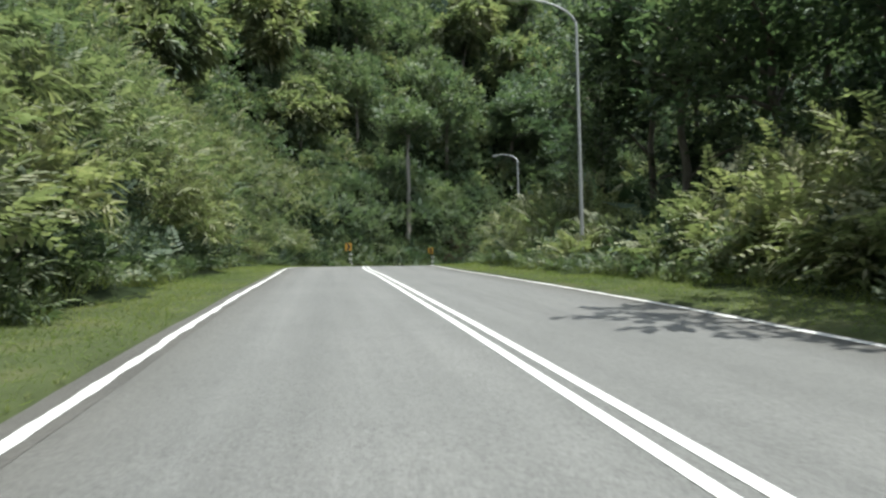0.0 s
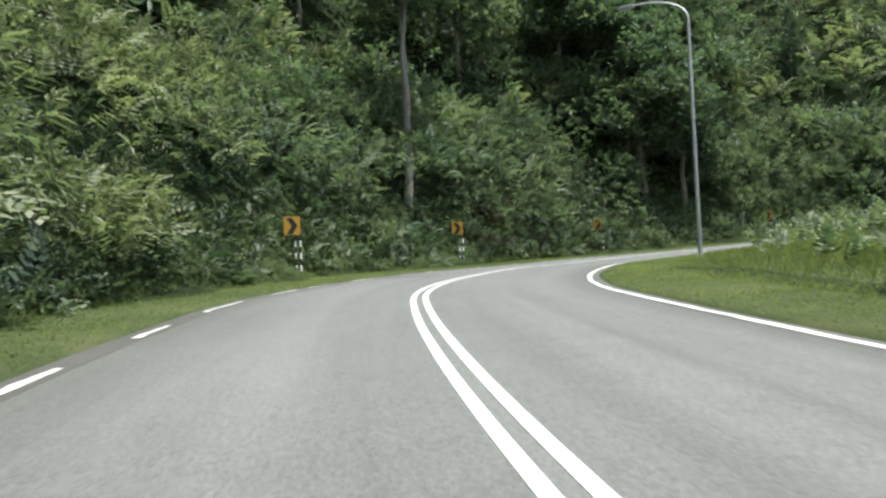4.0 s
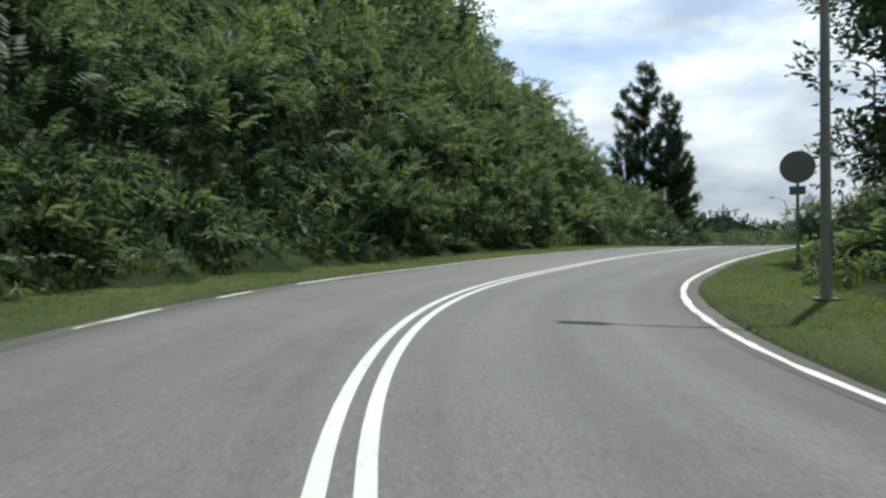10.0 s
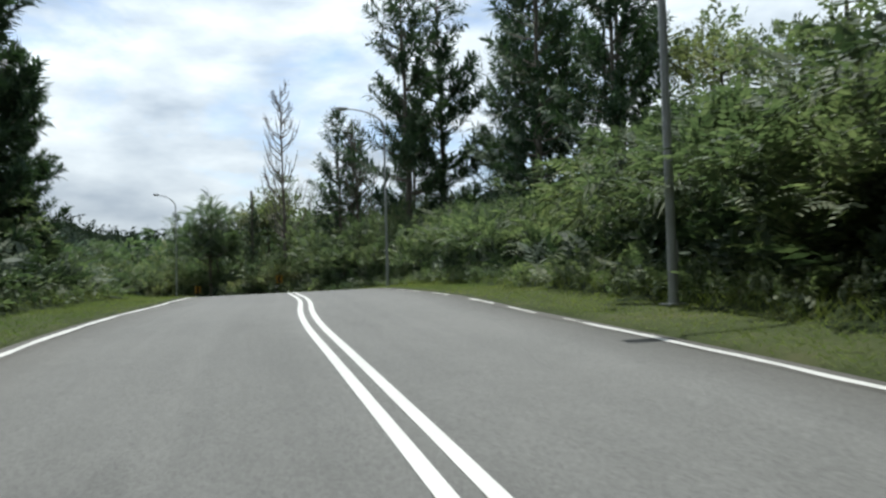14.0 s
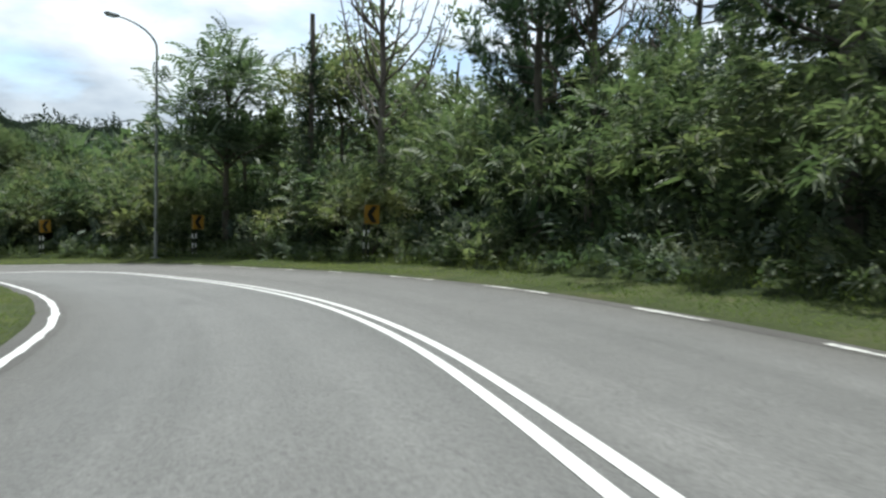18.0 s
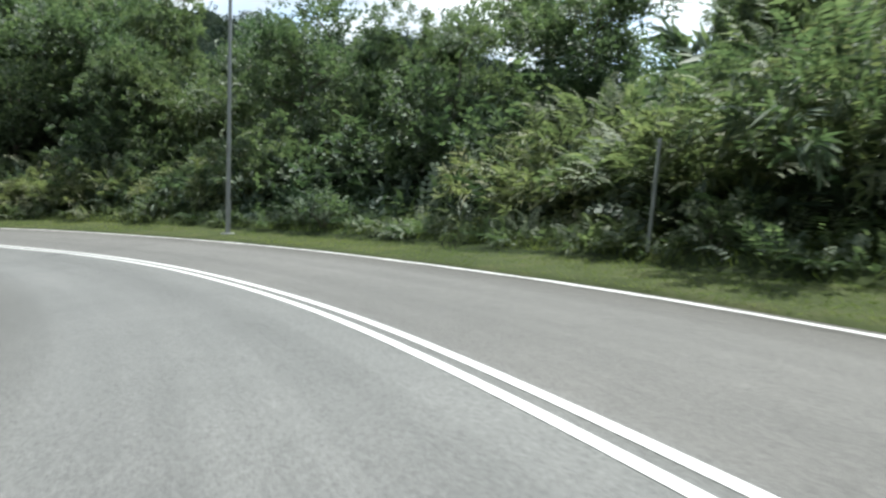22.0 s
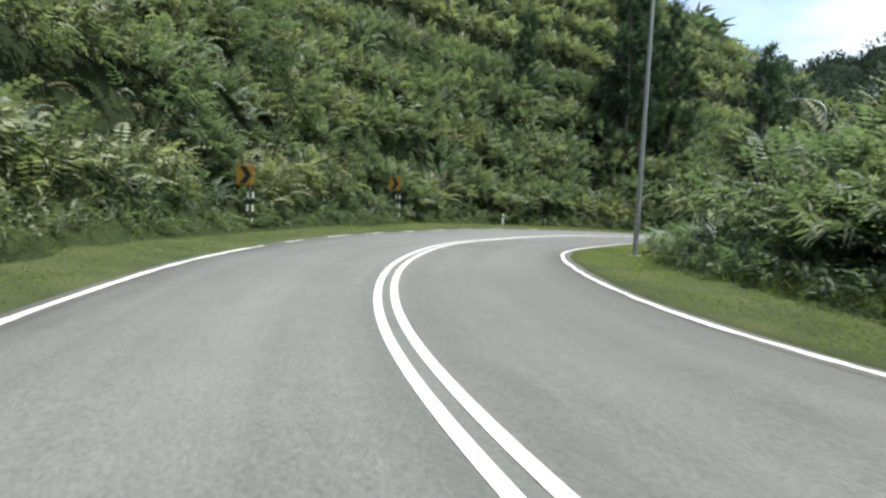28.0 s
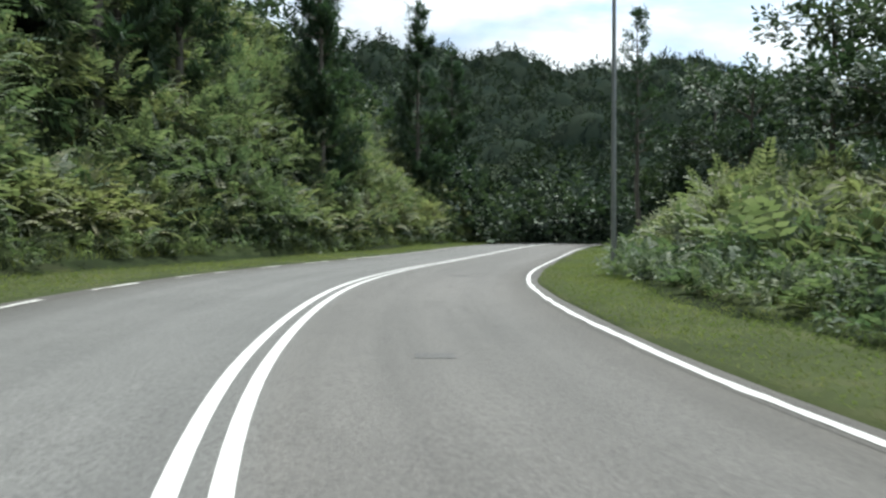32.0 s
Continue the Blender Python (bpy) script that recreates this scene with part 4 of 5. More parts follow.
def stub_tree(seed, height=7):
    r = np.random.RandomState(seed)
    parts = [(bent((0, 0, -0.3), (0.1, 0, height), r, 0, 6, 0.01), np.linspace(0.14, 0.09, 7))]
    parts.append((bent((0, 0, height * 0.82), (-0.7, 0.1, height * 0.93), r, 0, 2), [0.04, 0.03, 0.015]))
    z = np.linspace(0.3, height * 0.8, 26)
    c = np.stack([r.normal(0, 0.06, 26), r.normal(0, 0.06, 26), z], 1)
    lv = clump_leaves("twig", c, np.linspace(0.7, 0.22, 26), np.full(26, 0.35), 26, 0.7, r, -0.8)
    return tree_thing("broken_trunk", "broken dead trunk wrapped in climbing vines", tubes(parts, 7), lv, M_BARK, M_DARK)


def set_down(thing, s, u, turn=0.0, scale=1.0, sink=0.0):
    p = spot(s, u)
    thing.matrix_basis = Matrix.Translation((p.x, p.y, p.z - sink)) @ pose(0, 0, 0, 0, 0, turn) @ Matrix.Scale(scale, 4)
    return thing


def repeats(makers, places, group, r):
    """Each kind built once, then copied to the other places (station, offset, scale)."""
    made = []
    for k, (s, u, sc) in enumerate(places):
        i = k % len(makers)
        p = spot(s, u)
        m = Matrix.Translation((p.x, p.y, p.z)) @ pose(0, 0, 0, 0, 0, r.uniform(0, 360))
        if i >= len(made):
            ob = makers[i]()
            made.append(ob)
        else:
            ob = copy_thing(made[i], Matrix.Identity(4))
        ob.matrix_basis = m @ Matrix.Scale(sc, 4)
        tagged(ob, group=group)


_pr = random.Random(5)
# forest on the slope to the left of the first straight and bend
places = [(_pr.uniform(0, 92), -_pr.uniform(13, 50), _pr.uniform(0.75, 1.35)) for _ in range(72)]
repeats([lambda k=k: broadleaf(40 + k, 9, 3.2, ("twig", "star", "big")[k % 3], (1.6, 1.6, 1.35)[k % 3], (M_FERN, M_FERN_LIGHT, M_FERN_LIGHT)[k % 3], "broadleaf forest tree growing on the steep slope", 0.3, 800) for k in range(6)], places, "slope forest", _pr)
# the tall dark tree with creepers and the pale twin trunks
places = [(86.6, -8.6, 1.0), (88.6, -8.2, 1.0), (90.2, -9.6, 1.1), (86.8, -11.4, 1.25), (89.2, -12.2, 1.3), (87.6, -15.5, 1.35), (84.9, -13.8, 1.2), (91.6, -14.2, 1.2)]
repeats([lambda k=k: broadleaf(57 + k, 10.5, 2.9, "twig", 1.15, M_SHRUB, "tall dark tree hung with creepers by the bend", 0.06, 2200) for k in range(2)], places, "dark trees of the first bend", _pr)
places = [(72.1, -8.8, 0.92), (72.7, -9.4, 0.87)]
repeats([lambda k=k: broadleaf(66 + k, 15, 2.6, "twig", 1.7, M_SHRUB, "slim pale-barked tree rising from the ferns", 0.7, 500, M_BARK_PALE) for k in range(2)], places, "pale trunks", _pr)
places = [(97, -15, 0.5), (103, -13, 0.4), (108, -19, 0.75), (113, -15, 0.5), (118, -22, 0.85), (121, -16, 0.5), (112, -25, 0.9), (126, -14, 0.45)]
repeats([lambda k=k: pine(75 + k, 11, 1.3, 0.05, 1.0, "young feathery pine among the slope ferns") for k in range(2)], places, "young pines on the slope", _pr)
# forest beyond the terraces and the pines
places = [(_pr.uniform(214, 310), -_pr.uniform(44, 58), _pr.uniform(0.8, 1.4)) for _ in range(26)]
repeats([lambda k=k: broadleaf(50 + k, 9, 3.2, "twig", 1.6, M_SHRUB, "broadleaf tree above the terraced slope", 0.3, 850) for k in range(3)], places, "terrace forest", _pr)
places = [(250, -24, 0.5), (262, -28, 0.6)]
repeats([lambda k=k: pine(77 + k, 11, 1.6, 0.05, 1.0, "feathery pine on the fern terraces") for k in range(2)], places, "pines on the terraces", _pr)
# dark trees along the right of the first straight
places = [(20, 14.5, 1.3), (25, 13.8, 1.35), (31, 14.5, 1.4), (36, 13.6, 1.35), (41, 14, 1.3), (46, 13, 1.1), (34, 19, 1.5), (24, 20, 1.5), (14, 18, 1.4), (8, 16, 1.3), (44, 18, 1.3), (14, 13.5, 1.3), (14.5, 8.4, 1.2)]
repeats([lambda k=k: broadleaf(60 + k, 9.5, 3.4, "twig", 1.1, (M_SHRUB, M_DARK, M_SHRUB)[k], "dense dark tree shading the roadside hedge", 0.2, 1500) for k in range(3)], places, "dark trees by the straight", _pr)
# dark trees right of the crest
# part of the backlit darkness is in the leaf colour itself
places = [(109, 11.0, 0.9), (113, 9.8, 1.05), (116, 9.3, 1.1), (119.5, 9.2, 1.2), (123, 9.0, 1.2), (126, 9.4, 1.2), (129, 10.2, 1.15), (121, 12.5, 1.5), (126, 13.5, 1.4), (131, 13, 1.2), (116, 13, 1.4), (111, 15, 1.2), (119, 17, 1.5), (134.5, 13.5, 1.0)]
repeats([lambda k=k: broadleaf(70 + k, 9.5, 3.0, "twig", 1.1, M_DARK, "dark backlit tree leaning over the verge", 0.06, 1500) for k in range(3)], places, "dark trees by the crest", _pr)
# pines
places = [(152.5, -14.8, 0.92), (144.1, -10.2, 0.86), (143.2, -8.1, 0.74), (145.2, -8.8, 0.68), (147, -8.0, 0.5)]
repeats([lambda k=k: pine(80 + k, 14, 2.7, 0.04, 1.7) for k in range(3)], places, "pines past the hill", _pr)
places = [(152, 15, 1.15), (156, 12.5, 1.25), (160, 14.5, 1.4), (166.5, 10.0, 1.5), (168, 14, 1.5), (173.4, 9.4, 0.95), (176, 13.0, 0.8), (173, 16, 1.0), (166, 18, 1.3), (148, 12.5, 0.95)]
repeats([lambda k=k: pine(90 + k, 14, 2.9, 0.14, 0.9, "tall open pine behind the fern bank") for k in range(3)], places, "pines on the fern bank", _pr)
places = [(289.8, -12.5, 0.55), (296.3, -9.8, 1.05), (298.3, -10.8, 1.1), (299.5, -12.5, 1.0), (301.0, -10.5, 0.95), (308.5, -8.0, 1.0), (311, -9.2, 0.85), (323.5, -9.0, 1.0), (300.5, -27, 0.7), (330, -10, 0.9)]
repeats([lambda k=k: pine(100 + k, 14, 2.5, 0.04, 1.6, "dense dark green pine above the roadside ferns") for k in range(3)], places, "pine stand at the last bend", _pr)
# inner bank of the last bend
places = [(283.5, 13.5, 1.0), (290, 13.5, 0.85), (296, 13, 0.75), (304, 13, 0.95), (300, 19, 0.9), (318, 12, 1.0), (330, 9.8, 1.25)]
repeats([lambda k=k: broadleaf(110 + k, 8.5, 2.6, "twig", 1.3, M_DARK, "slender tree on the grassy inner bank", 0.35, 600) for k in range(2)], places, "trees of the inner bank", _pr)
set_down(pine(115, 15, 2.0, 0.4, 0.8, "slim open pine beyond the last bend"), 326, 5.8)
# trees over the fern bank and the left-hand bend
# the trees behind the bank take lighter leaf colours to lift their shaded side
places = [(181, 13.5, 0.95), (184.6, 12.4, 1.0), (184.5, 14, 1.1), (242, 12.8, 1.15), (246, 14.2, 1.25), (249, 15, 1.3), (244, 14, 1.3), (252, 17, 1.4), (246, 18, 1.5), (238, 20, 1.4), (188.5, 12, 0.85), (240, 16, 1.4), (252, 15, 1.1), (151, 20, 1.0), (140, 15, 0.9)]
repeats([lambda k=k: broadleaf(120 + k, 9, 3.2, "twig", 1.05, (M_FERN, M_FERN_LIGHT)[k], "vine-draped tree in shade rising from the bank, leaf colour lightened", 0.1, 1400) for k in range(2)], places, "dark trees behind the bank", _pr)
places = [(200, 16.5, 0.64), (203, 14.5, 0.68), (207, 12.5, 0.68), (210, 10.8, 0.64), (213, 12.5, 0.76), (216.5, 11.2, 0.76), (220, 12.6, 0.76), (223.5, 11.2, 0.8), (227, 12.5, 0.97), (230.5, 11.4, 0.97), (234, 12.5, 1.01), (237, 12, 1.1), (214, 17, 0.76), (222, 17, 0.92), (230, 18, 1.24), (238, 14, 1.2), (205, 18, 0.72), (210, 16, 0.84), (218, 15.5, 0.92), (226, 15.5, 1.15), (234, 16, 1.24)]
repeats([lambda k=k: broadleaf(124 + k, 9, 3.3, ("twig", "star", "twig")[k], (1.08, 1.0, 1.08)[k], (M_SHRUB, M_FERN, M_SHRUB)[k], "leafy vine-draped tree on the bank of the bend", 0.04, 2100) for k in range(3)], places, "trees of the left-hand bend", _pr)
set_down(broadleaf(140, 9.4, 2.9, "fern", 1.15, M_SHRUB, "spreading feathery-leaved tree beside the street lamp", 0.2, 760), 186.5, 7.9)
set_down(dead_tree(130, 15), 180.5, 9.2, 0, 1.18)
set_down(dead_tree(131, 12), 172, 9.8)
set_down(stub_tree(132, 9.2), 182.2, 7.6)
# ---- far woods ----
def canopy(x, y, cell, seed):
    """Height of rounded tree crowns over the ground, one crown for each cell of a loose grid."""
    out = np.zeros_like(x)
    ci, cj = np.floor(x / cell), np.floor(y / cell)
    for a in (-1, 0, 1):
        for b in (-1, 0, 1):
            p, q = ci + a, cj + b
            h1, h2, h3 = [np.modf(np.abs(np.sin(p * k + q * m + seed) * 43758.5453))[0] for k, m in ((12.98, 78.23), (39.34, 11.13), (73.15, 52.23))]
            rad = cell * (0.5 + 0.4 * h3)
            d2 = (x - (p + h1) * cell) ** 2 + (y - (q + h2) * cell) ** 2
            out = np.maximum(out, np.sqrt(np.clip(rad * rad - d2, 0, None)) * (0.9 + 0.6 * h1) + 0.25 * rad * (d2 < rad * rad))
    return out


def far_woods(name, label, x0, x1, y0, y1, count, cell, size, seed, ground):
    """Distant forest: leaf sprays over the crowns of a closed canopy."""
    r = np.random.RandomState(seed)
    x, y = r.uniform(x0, x1, count), r.uniform(y0, y1, count)
    h = canopy(x, y, cell, seed)
    e = 0.8
    gx_, gy_ = (canopy(x + e, y, cell, seed) - h) / e, (canopy(x, y + e, cell, seed) - h) / e
    axis = np.stack([-gx_, -gy_, np.ones(count)], 1)
    axis = axis / np.linalg.norm(axis, axis=1)[:, None] + r.normal(0, 0.35, (count, 3))
    p = np.stack([x, y, ground(x, y) + h * r.uniform(0.8, 1.0, count)], 1)
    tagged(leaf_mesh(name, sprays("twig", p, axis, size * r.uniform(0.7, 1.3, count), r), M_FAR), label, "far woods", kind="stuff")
    # solid canopy under the sprays, its dark colour painting the shade in their gaps
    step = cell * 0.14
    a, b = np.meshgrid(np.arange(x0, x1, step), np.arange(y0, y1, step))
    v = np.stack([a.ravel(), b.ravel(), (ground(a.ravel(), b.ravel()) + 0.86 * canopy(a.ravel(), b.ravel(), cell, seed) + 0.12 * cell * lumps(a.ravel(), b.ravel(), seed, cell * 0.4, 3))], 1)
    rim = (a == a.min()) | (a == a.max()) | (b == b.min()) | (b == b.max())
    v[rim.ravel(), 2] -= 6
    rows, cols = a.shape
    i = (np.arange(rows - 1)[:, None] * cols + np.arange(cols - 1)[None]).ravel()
    tagged(mesh_object("far_canopy", v, np.stack([i, i + 1, i + cols + 1, i + cols], -1), M_FAR_SHADE, None, True), "closed crowns of the distant forest, shade put into their dark colour", "far woods", kind="stuff")


far_woods("far_forest", "dark wooded hill rising beyond the last bend", 265, 430, -105, 300, 30000, 10, 3.4, 201, far_height)
far_woods("far_forest", "low wooded ridge across the valley", 200, 420, -330, -100, 5000, 14, 7.0, 202, far_height)
far_woods("far_forest", "forest behind the end of the road", 205, 262, 25, 115, 15000, 7, 2.0, 203, lambda x, y: np.clip(ground_z(x, y), -5, 0))
far_woods("far_forest", "forest on the high slope", -60, 110, 120, 200, 4000, 9, 4.5, 204, ground_z)
far_woods("far_forest", "bushes on the valley side below the road", 80, 210, -90, -14, 7000, 6, 2.6, 205, ground_z)

_er = np.random.RandomState(77)
_ey = np.arange(28, 112, 1.3)
_ec = np.stack([204 + _er.normal(0, 1.2, len(_ey)), _ey, 0 * _ey], 1)
_ec[:, 2] = ground_z(_ec[:, 0], _ec[:, 1]) + 1.2
_eh = _er.uniform(2.2, 4.5, len(_ey))
tagged(leaf_mesh("wood_edge", clump_leaves("twig", _ec, _eh * 0.6, _eh, 70, 2.0, _er, -0.5), M_DARK), "dark bushes along the edge of the wood", "undergrowth", kind="stuff")

# ---- street lamps, poles and signs ----


def cyl_bm(bm, r0, r1, z0, z1, sides=12, off=(0, 0)):
    bmesh.ops.create_cone(bm, cap_ends=True, segments=sides, radius1=r0, radius2=r1, depth=z1 - z0, matrix=Matrix.Translation((off[0], off[1], (z0 + z1) / 2)))


def box_bm(bm, size, at, bevel=0.0):
    g = bmesh.ops.create_cube(bm, size=1, matrix=Matrix.Translation(at) @ Matrix.Diagonal((*size, 1)))
    if bevel:
        bmesh.ops.bevel(bm, geom=list({e for v in g["verts"] for e in v.link_edges}), offset=bevel, segments=2, affect="EDGES")


def part(name, bm, material, parent, label=""):
    me = bpy.data.meshes.new(name)
    bm.to_mesh(me)
    bm.free()
    me.materials.append(material)
    ob = new(name, me)
    ob.parent = parent
    if label:
        ob["label"] = label
    return ob


def street_lamp(height=9.2, reach=1.9):
    """A tapered steel column whose arm curves over the road along +y."""
    thing = tagged(new("street_lamp"), "galvanised steel street lamp with a curved arm", "street lamp", "street lamps along the road")
    bm = bmesh.new()
    cyl_bm(bm, 0.078, 0.05, -0.3, height - 0.9, 14)
    part("column", bm, M_STEEL, thing)
    bm = bmesh.new()
    box_bm(bm, (0.34, 0.34, 0.03), (0, 0, 0.02), 0.006)
    part("base_plate", bm, M_STEEL, thing)
    bm = bmesh.new()
    box_bm(bm, (0.10, 0.02, 0.34), (0, -0.078, 0.85), 0.006)
    part("access_door", bm, M_STEEL, thing)
    pts = [(0, reach * (1 - math.cos(a)), height - 0.9 + 0.9 * math.sin(a)) for a in np.linspace(0, math.pi / 2, 9)]
    v, f = tube(pts, np.linspace(0.05, 0.032, 9), 10)
    mesh_object("arm", v, f, M_STEEL, thing, True)
    bm = bmesh.new()
    box_bm(bm, (0.24, 0.6, 0.12), (0, reach + 0.26, height + 0.0), 0.04)
    head = part("lamp_head", bm, M_LAMP, thing, "grey lamp head")
    bm = bmesh.new()
    box_bm(bm, (0.18, 0.4, 0.05), (0, reach + 0.3, height - 0.075), 0.02)
    part("lens", bm, M_LENS, head)
    return thing


def lamp_at(thing, s, u):
    p = spot(s, u)
    h = math.degrees(np.interp(s, FINE, _hd))
    # the arm reaches towards the centre of the road
    thing.matrix_basis = pose(p.x, p.y, p.z, 0, 0, h if u > 0 else h + 180)


LAMPS = {9.2: [(31.3, 6.8), (70.4, 5.6), (102.5, 5.3), (133.2, 5.5), (159.2, 5.4), (213, 4.7), (237, 4.5)], 9.8: [(187.8, 5.6)], 8.6: [(266, 5.4), (295.7, 5.6)]}
for tall, along in LAMPS.items():
    first_lamp = street_lamp(tall)
    lamp_at(first_lamp, *along[0])
    for s, u in along[1:]:
        lamp_at(copy_thing(first_lamp, Matrix.Identity(4)), s, u)


def chevron_sign(flip):
    """Two amber boards with black arrows, joined to a V on banded posts: one faces each way of the traffic, and the fold is turned to the road."""
    thing = tagged(new("chevron_sign"), "amber folded curve sign with black chevrons on banded posts", "road sign", "chevron signs on the bends")
    k = -1 if flip else 1
    for x in (-0.08, 0.08):
        for j in range(7):
            bm = bmesh.new()
            cyl_bm(bm, 0.03, 0.03, -0.25 + 0.2 * j, -0.05 + 0.2 * j, 10, (x + 0.16 * k, 0.07))
            part("post_band", bm, M_WHITE if j % 2 else M_BLACK, thing)
    fold = Vector((0.26 * k, 0.0, 0.0))
    prof = [(-0.17, 0.26), (0.02, 0.26), (0.19, 0.0), (0.02, -0.26), (-0.17, -0.26), (0.0, 0.0)]
    for turn in (0, 1):
        # the first board lies in the x-z plane, the second swings back from the fold
        m = Matrix.Translation((0, 0, 1.44)) if not turn else Matrix.Translation(fold + Vector((0.004 * k, 0.002, 1.44))) @ pose(0, 0, 0, 0, 0, 118 * k) @ Matrix.Translation((0.26 * k, 0, 0))
        bm = bmesh.new()
        box_bm(bm, (0.52, 0.012, 0.6), (0, 0, 0), 0.004)
        bm.transform(m)
        board = part("board", bm, M_YELLOW, thing)
        bm = bmesh.new()
        way = k if not turn else -k
        lo = [bm.verts.new((way * x, -0.007, z)) for x, z in prof]
        hi = [bm.verts.new((way * x, -0.012, z)) for x, z in prof]
        for a, b, c, d in ((0, 1, 2, 5), (5, 2, 3, 4)):
            bm.faces.new((hi[a], hi[b], hi[c], hi[d]))
        for a in range(6):
            bm.faces.new((lo[a], lo[(a + 1) % 6], hi[(a + 1) % 6], hi[a]))
        bmesh.ops.recalc_face_normals(bm, faces=bm.faces)
        bm.transform(m)
        part("chevron", bm, M_BLACK, board)
    for z in (1.26, 1.62):
        bm = bmesh.new()
        box_bm(bm, (0.4, 0.03, 0.035), (0.06 * k, 0.024, z), 0.004)
        part("rail", bm, M_GREY, thing)
    return thing


made = {}
for s, u, turn in CHEVRONS:
    p = spot(s, u)
    h = math.degrees(np.interp(s, FINE, _hd))
    key = u > 0
    if key not in made:
        ob = made[key] = chevron_sign(key)
    else:
        ob = copy_thing(made[key], Matrix.Identity(4))
    ob.matrix_basis = pose(p.x, p.y, p.z, 0, 0, h - 90 + turn)


# round sign seen from the back, on the inner side of the crest
def round_sign(s, u, turn):
    thing = tagged(new("round_sign"), "grey back of a round traffic sign on a steel post", "road sign")
    bm = bmesh.new()
    cyl_bm(bm, 0.035, 0.035, -0.2, 2.55, 10)
    part("post", bm, M_STEEL, thing)
    bm = bmesh.new()
    bmesh.ops.create_cone(bm, cap_ends=True, segments=40, radius1=0.38, radius2=0.38, depth=0.015, matrix=Matrix.Translation((0, -0.05, 2.3)) @ pose(0, 0, 0, 90, 0, 0))
    part("disc", bm, M_GREY, thing)
    bm = bmesh.new()
    box_bm(bm, (0.34, 0.012, 0.2), (0, -0.05, 1.75), 0.003)
    part("plate", bm, M_GREY, thing)
    for z in (2.15, 2.45):
        bm = bmesh.new()
        box_bm(bm, (0.3, 0.03, 0.035), (0, -0.03, z), 0.004)
        part("bracket", bm, M_STEEL, thing)
    p = spot(s, u)
    h = math.degrees(np.interp(s, FINE, _hd))
    thing.matrix_basis = pose(p.x, p.y, p.z, 0, 0, h - 90 + turn)


round_sign(111, 5.2, 0)


def wood_pole(s, u, height):
    thing = tagged(new("utility_pole"), "bare weathered wooden utility pole by the bank", "pole", "utility poles")
    v, f = tube([(0, 0, -0.3), (0.02, 0, height * 0.5), (0, 0.02, height)], [0.12, 0.105, 0.085], 12)
    mesh_object("shaft", v, f, M_WOOD, thing, True)
    bm = bmesh.new()
    cyl_bm(bm, 0.09, 0.05, height - 0.01, height + 0.06, 12, (0, 0.02))
    part("cap", bm, M_STEEL, thing)
    p = spot(s, u)
    thing.matrix_basis = pose(p.x, p.y, p.z)


wood_pole(176, 12.6, 13.0)

# asphalt repairs and dark scuffs
for s0, s1, u0, u1, lab in [(62.4, 63.7, -3.2, -1.4, "faint darker asphalt repair in the lane"), (271.0, 272.0, 0.35, 2.45, "rectangular darker asphalt repair"), (275.3, 275.7, 0.6, 1.0, "small dark asphalt repair"), (281.8, 282.2, 1.25, 1.6, "small dark asphalt repair"), (296.2, 296.8, 0.9, 1.4, "small dark asphalt repair")]:
    s = np.arange(s0, s1 + 0.01, 0.25)
    e = 0.09 * lumps(s, s * 0, 8, 0.6)
    ob = ribbon("asphalt_patch", s, [np.full_like(s, u0) + e, np.full_like(s, (u0 + u1) / 2), np.full_like(s, u1) - e], [0 * s + 0.004] * 3, M_PATCH)
    tagged(ob, lab, "road patch", kind="structure")

# ---- grass of the verges ----


def grass(name, s0, s1, side, w0, w1, density, seed, height, wild=False):
    r = np.random.RandomState(seed)
    n = int((s1 - s0) * (w1 - w0) * density)
    s = r.uniform(s0, s1, n)
    k = r.beta(1.1, 1.0, n)
    u = side * (w0 + (w1 - w0) * k)
    keep = lumps(s, u * 1.0, seed, 1.6, 3) > -0.8
    s, u = s[keep], u[keep]
    p = on_road(s, u)
    p[:, 2] = np.maximum(ground_z(p[:, 0], p[:, 1]) + 0.04, np.where(np.abs(u) < 7.2, p[:, 2] + 0.09, -99)) if wild else p[:, 2] + 0.02 + 0.06 * np.clip((np.abs(u) - 3.8) / 2.5, 0, 1)
    n = len(p)
    t = r.uniform(0, 2 * np.pi, n)
    h = height * r.uniform(0.5, 1.4, n) * (1 + 1.4 * np.clip((np.abs(u) - w0 - 1.4) / 1.2, 0, 1))
    w = 0.006 + 0.006 * r.rand(n)
    d = np.stack([np.cos(t), np.sin(t), 0 * t], 1)
    flat = 0.5 if wild else 1.3
    lean = np.stack([r.normal(0, flat, n) * h, r.normal(0, flat, n) * h, h], 1)
    v = np.stack([p - d * w[:, None], p + d * w[:, None], p + lean], 1).reshape(-1, 3)
    ob = mesh_object(name, v, np.arange(n * 3).reshape(-1, 3), M_GRASS)
    tagged(ob, "short tufty grass of the verge", "grass", kind="stuff")


grass("verge_grass", 6, ROAD_END, -1, LEFT_W + 0.25, LEFT_W + 2.7, 260, 61, 0.04)
grass("verge_grass", 6, ROAD_END, 1, RIGHT_W + 0.25, RIGHT_W + 2.9, 260, 62, 0.04)

for k, (a, b, sd) in enumerate(((6, 148, -1), (222, 332, -1), (6, 48, 1), (104, 262, 1))):
    grass("foot_grass", a, b, sd, 5.7, 8.0, 150, 66 + k, 0.22, True)
grass("meadow_grass", 50, 100, 1, 6.2, 12, 110, 63, 0.16, True)
grass("meadow_grass", 152, 220, -1, 6.2, 11, 90, 64, 0.14, True)
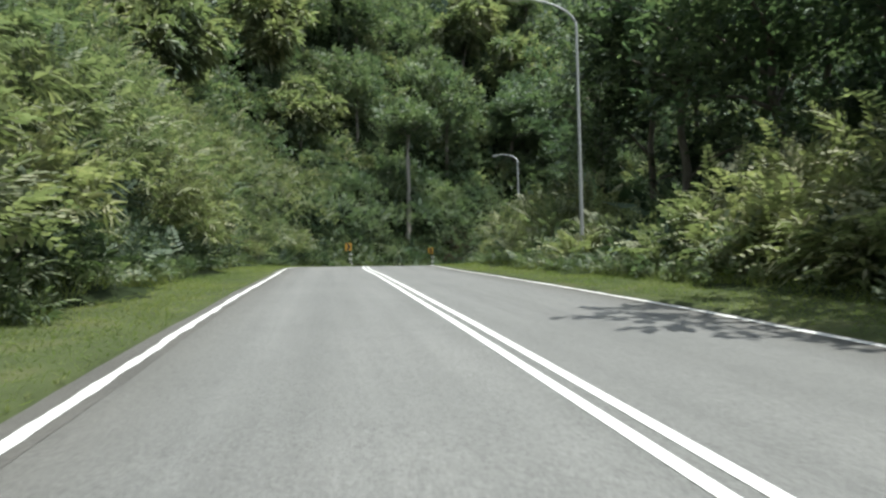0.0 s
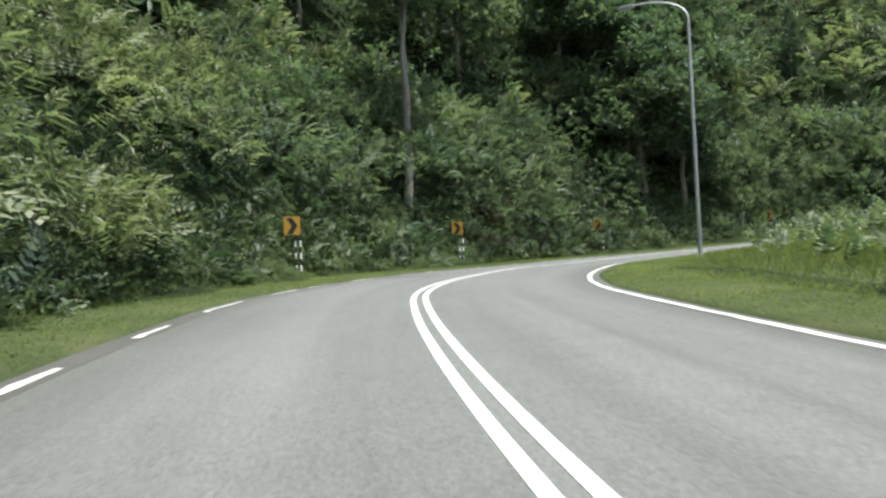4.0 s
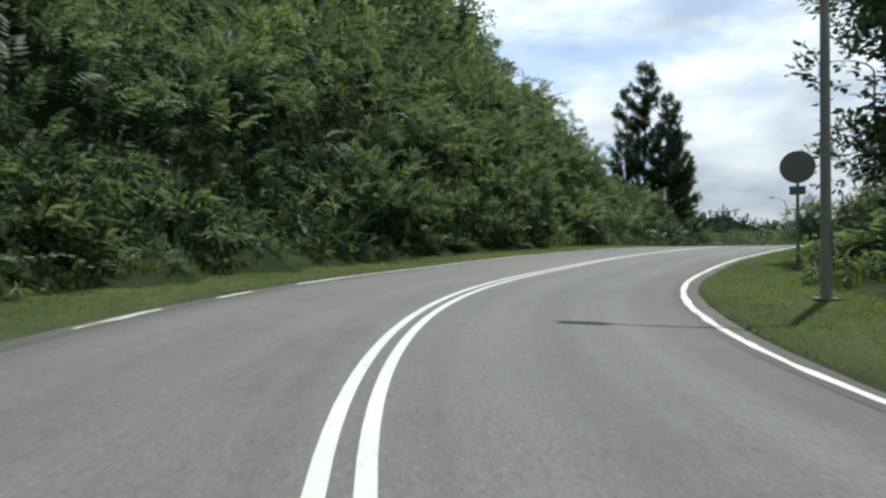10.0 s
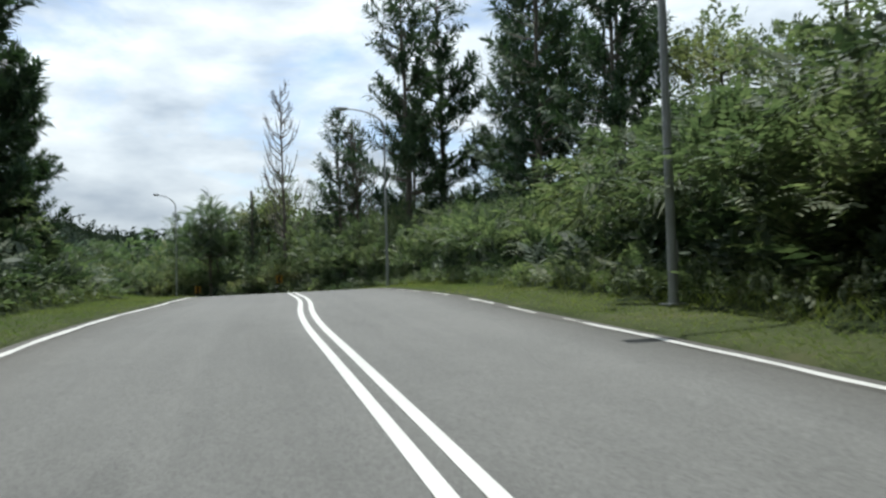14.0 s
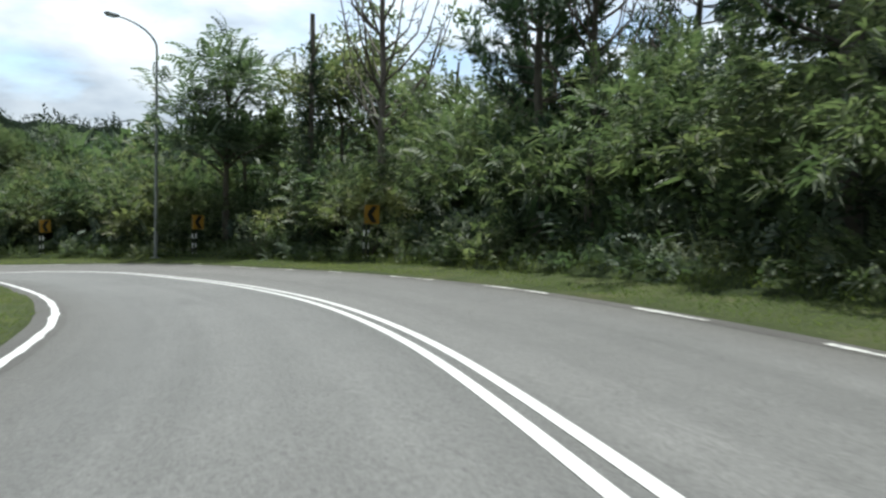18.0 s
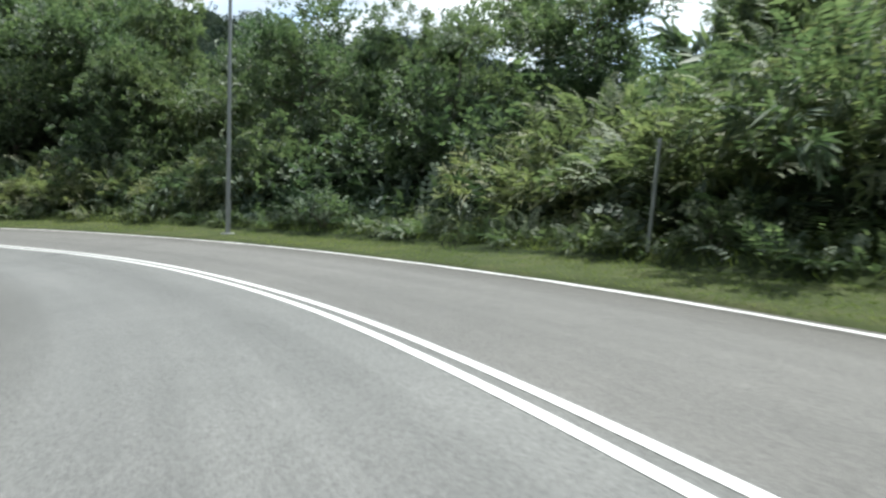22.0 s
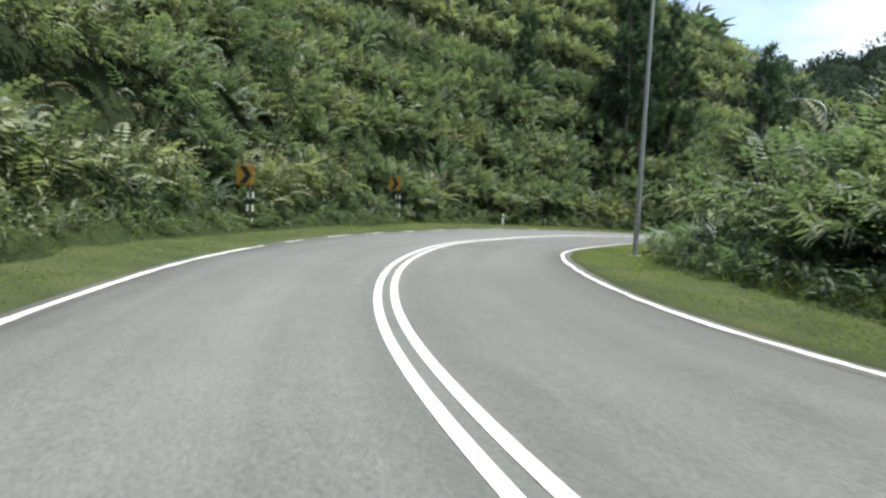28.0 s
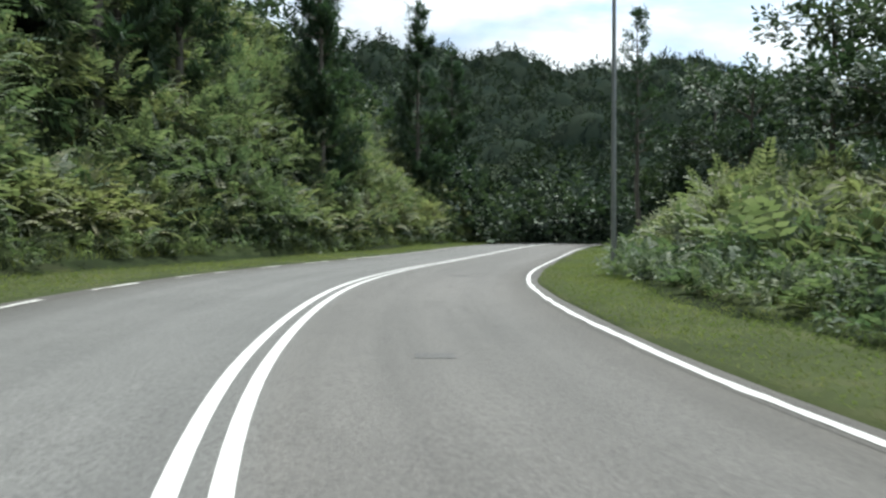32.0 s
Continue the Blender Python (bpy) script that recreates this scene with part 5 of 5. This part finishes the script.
grass("meadow_grass", 264, 330, 1, 6.1, 8.6, 110, 65, 0.12, True)

# ---- single plants and small things along the verge ----


def fern_plant(seed):
    r = np.random.RandomState(seed)
    thing = tagged(new("fern_plant"), "single arching fern plant at the verge's edge", "fern", "ferns at the verge")
    for k in range(11):
        t, ln, rise = 2 * np.pi * k / 11 + r.uniform(-0.3, 0.3), r.uniform(0.6, 0.95), r.uniform(0.45, 0.8)
        out, side = np.array([math.cos(t), math.sin(t), 0.0]), np.array([-math.sin(t), math.cos(t), 0.0])
        n = 17
        f = np.linspace(0, 1, n)
        # the midrib is a thin strip that carries the pinnae
        rib = out * (ln * f)[:, None] + np.array([0, 0, 1.0]) * (ln * (1.6 * rise * f - 1.35 * rise * f ** 2.2))[:, None]
        verts, faces = list(rib) + list(rib - np.array([0, 0, 0.01])), []
        for j in range(n - 1):
            faces += [(j, j + 1, n + j + 1), (j, n + j + 1, n + j)]
            wide = 0.3 * ln * math.sin(math.pi * min(1.0, 0.16 + 0.84 * f[j])) * r.uniform(0.85, 1.1)
            for sgn in (-1, 1):
                ax = unit(side * sgn + out * 0.45 + np.array([0, 0, -0.18 + r.uniform(-0.12, 0.12)]))
                ac = unit(out - ax * float(out @ ax)) * 0.018 * (0.6 + ln)
                b = len(verts)
                verts += [rib[j] + ax * wide * 0.4 + ac, rib[j] + ax * wide - np.array([0, 0, 0.12 * wide]), rib[j] + ax * wide * 0.4 - ac]
                faces += [(j, b, b + 1), (j, b + 1, b + 2)]
        mesh_object("frond", np.array(verts), np.array(faces), M_FERN_SINGLE, thing)
    return thing


def leafy_shrub(seed):
    r = np.random.RandomState(seed)
    thing = tagged(new("roadside_shrub"), "small leafy shrub at the edge of the grass", "shrub", "shrubs at the verge")
    parts, c = [], []
    for k in range(7):
        t, ln = 2 * math.pi * k / 7 + r.uniform(-0.3, 0.3), r.uniform(0.5, 0.95)
        tip = np.array([math.cos(t) * ln * 0.6, math.sin(t) * ln * 0.6, ln])
        parts.append((bent((0, 0, -0.05), tip, r, -0.05, 3), [0.018, 0.014, 0.01, 0.005]))
        c.append(tip)
    for pts, rad in parts:
        v, f = tube(pts, rad, 5)
        mesh_object("stem", v, f, M_BARK, thing, True)
    leaf_mesh("foliage", clump_leaves("twig", np.array(c), np.full(7, 0.3), np.full(7, 0.28), 13, 0.62, r, -0.8), M_FERN, thing)
    return thing


_vr = random.Random(9)
spots = [(_vr.uniform(10, 128), -_vr.uniform(6.0, 6.9)) for _ in range(34)] + [(_vr.uniform(218, 300), -_vr.uniform(6.0, 6.9)) for _ in range(22)]
spots += [(_vr.uniform(8, 46), _vr.uniform(6.3, 7.0)) for _ in range(10)] + [(_vr.uniform(108, 250), _vr.uniform(6.0, 6.8)) for _ in range(34)]
makers, firsts = [lambda: fern_plant(301), lambda: leafy_shrub(302), lambda: fern_plant(303), lambda: leafy_shrub(304)], []
for k, (s, u) in enumerate(spots):
    i = k % 4
    if i >= len(firsts):
        ob = makers[i]()
        firsts.append(ob)
    else:
        ob = copy_thing(firsts[i], Matrix.Identity(4))
    p = spot(s, u)
    ob.matrix_basis = Matrix.Translation(p) @ pose(0, 0, 0, 0, 0, _vr.uniform(0, 360)) @ Matrix.Scale(_vr.uniform(0.7, 1.25), 4)


def marker_post(s, u):
    thing = tagged(new("marker_post"), "short white road marker post with a black band", "marker post")
    bm = bmesh.new()
    box_bm(bm, (0.11, 0.11, 0.62), (0, 0, 0.26), 0.012)
    part("post", bm, M_WHITE, thing)
    bm = bmesh.new()
    box_bm(bm, (0.118, 0.118, 0.1), (0, 0, 0.4), 0.01)
    part("band", bm, M_BLACK, thing)
    p = spot(s, u)
    thing.matrix_basis = pose(p.x, p.y, p.z, 0, 0, math.degrees(np.interp(s, FINE, _hd)))


marker_post(282, -5.6)


def bare_post(s, u):
    thing = tagged(new("sign_post"), "grey steel post without its sign board", "post")
    bm = bmesh.new()
    cyl_bm(bm, 0.036, 0.036, -0.2, 1.95, 10)
    part("tube", bm, M_STEEL, thing)
    bm = bmesh.new()
    cyl_bm(bm, 0.042, 0.03, 1.95, 1.99, 10)
    part("cap", bm, M_GREY, thing)
    thing.matrix_basis = pose(*spot(s, u), 2, 1, 0)


bare_post(200.2, 6.1)


def cut_branches(s, u, seed):
    r = np.random.RandomState(seed)
    thing = tagged(new("cut_branches"), "heap of cut leafy stems lying on the grass", "branches")
    parts, at, ax = [], [], []
    for k in range(14):
        t, ln = r.uniform(0, 2 * math.pi), r.uniform(0.8, 1.7)
        a = np.array([r.normal(0, 0.3), r.normal(0, 0.3), r.uniform(0.03, 0.3)])
        b = a + np.array([math.cos(t) * ln, math.sin(t) * ln, r.uniform(0.0, 0.5)])
        parts.append((bent(a, b, r, -0.05, 3), [0.016, 0.014, 0.011, 0.006]))
        for q in (0.5, 0.75, 1.0):
            at.append(a + (b - a) * q)
            ax.append(b - a + r.normal(0, 0.3, 3))
    for pts, rad in parts:
        v, f = tube(pts, rad, 5)
        mesh_object("stem", v, f, M_DRY, thing, True)
    leaf_mesh("foliage", sprays("star", np.array(at), np.array(ax), np.full(len(at), 0.9), r), M_FERN, thing)
    p = spot(s, u)
    thing.matrix_basis = pose(p.x, p.y, p.z)


cut_branches(236, 6.6, 5)
cut_branches(233, 6.8, 6)
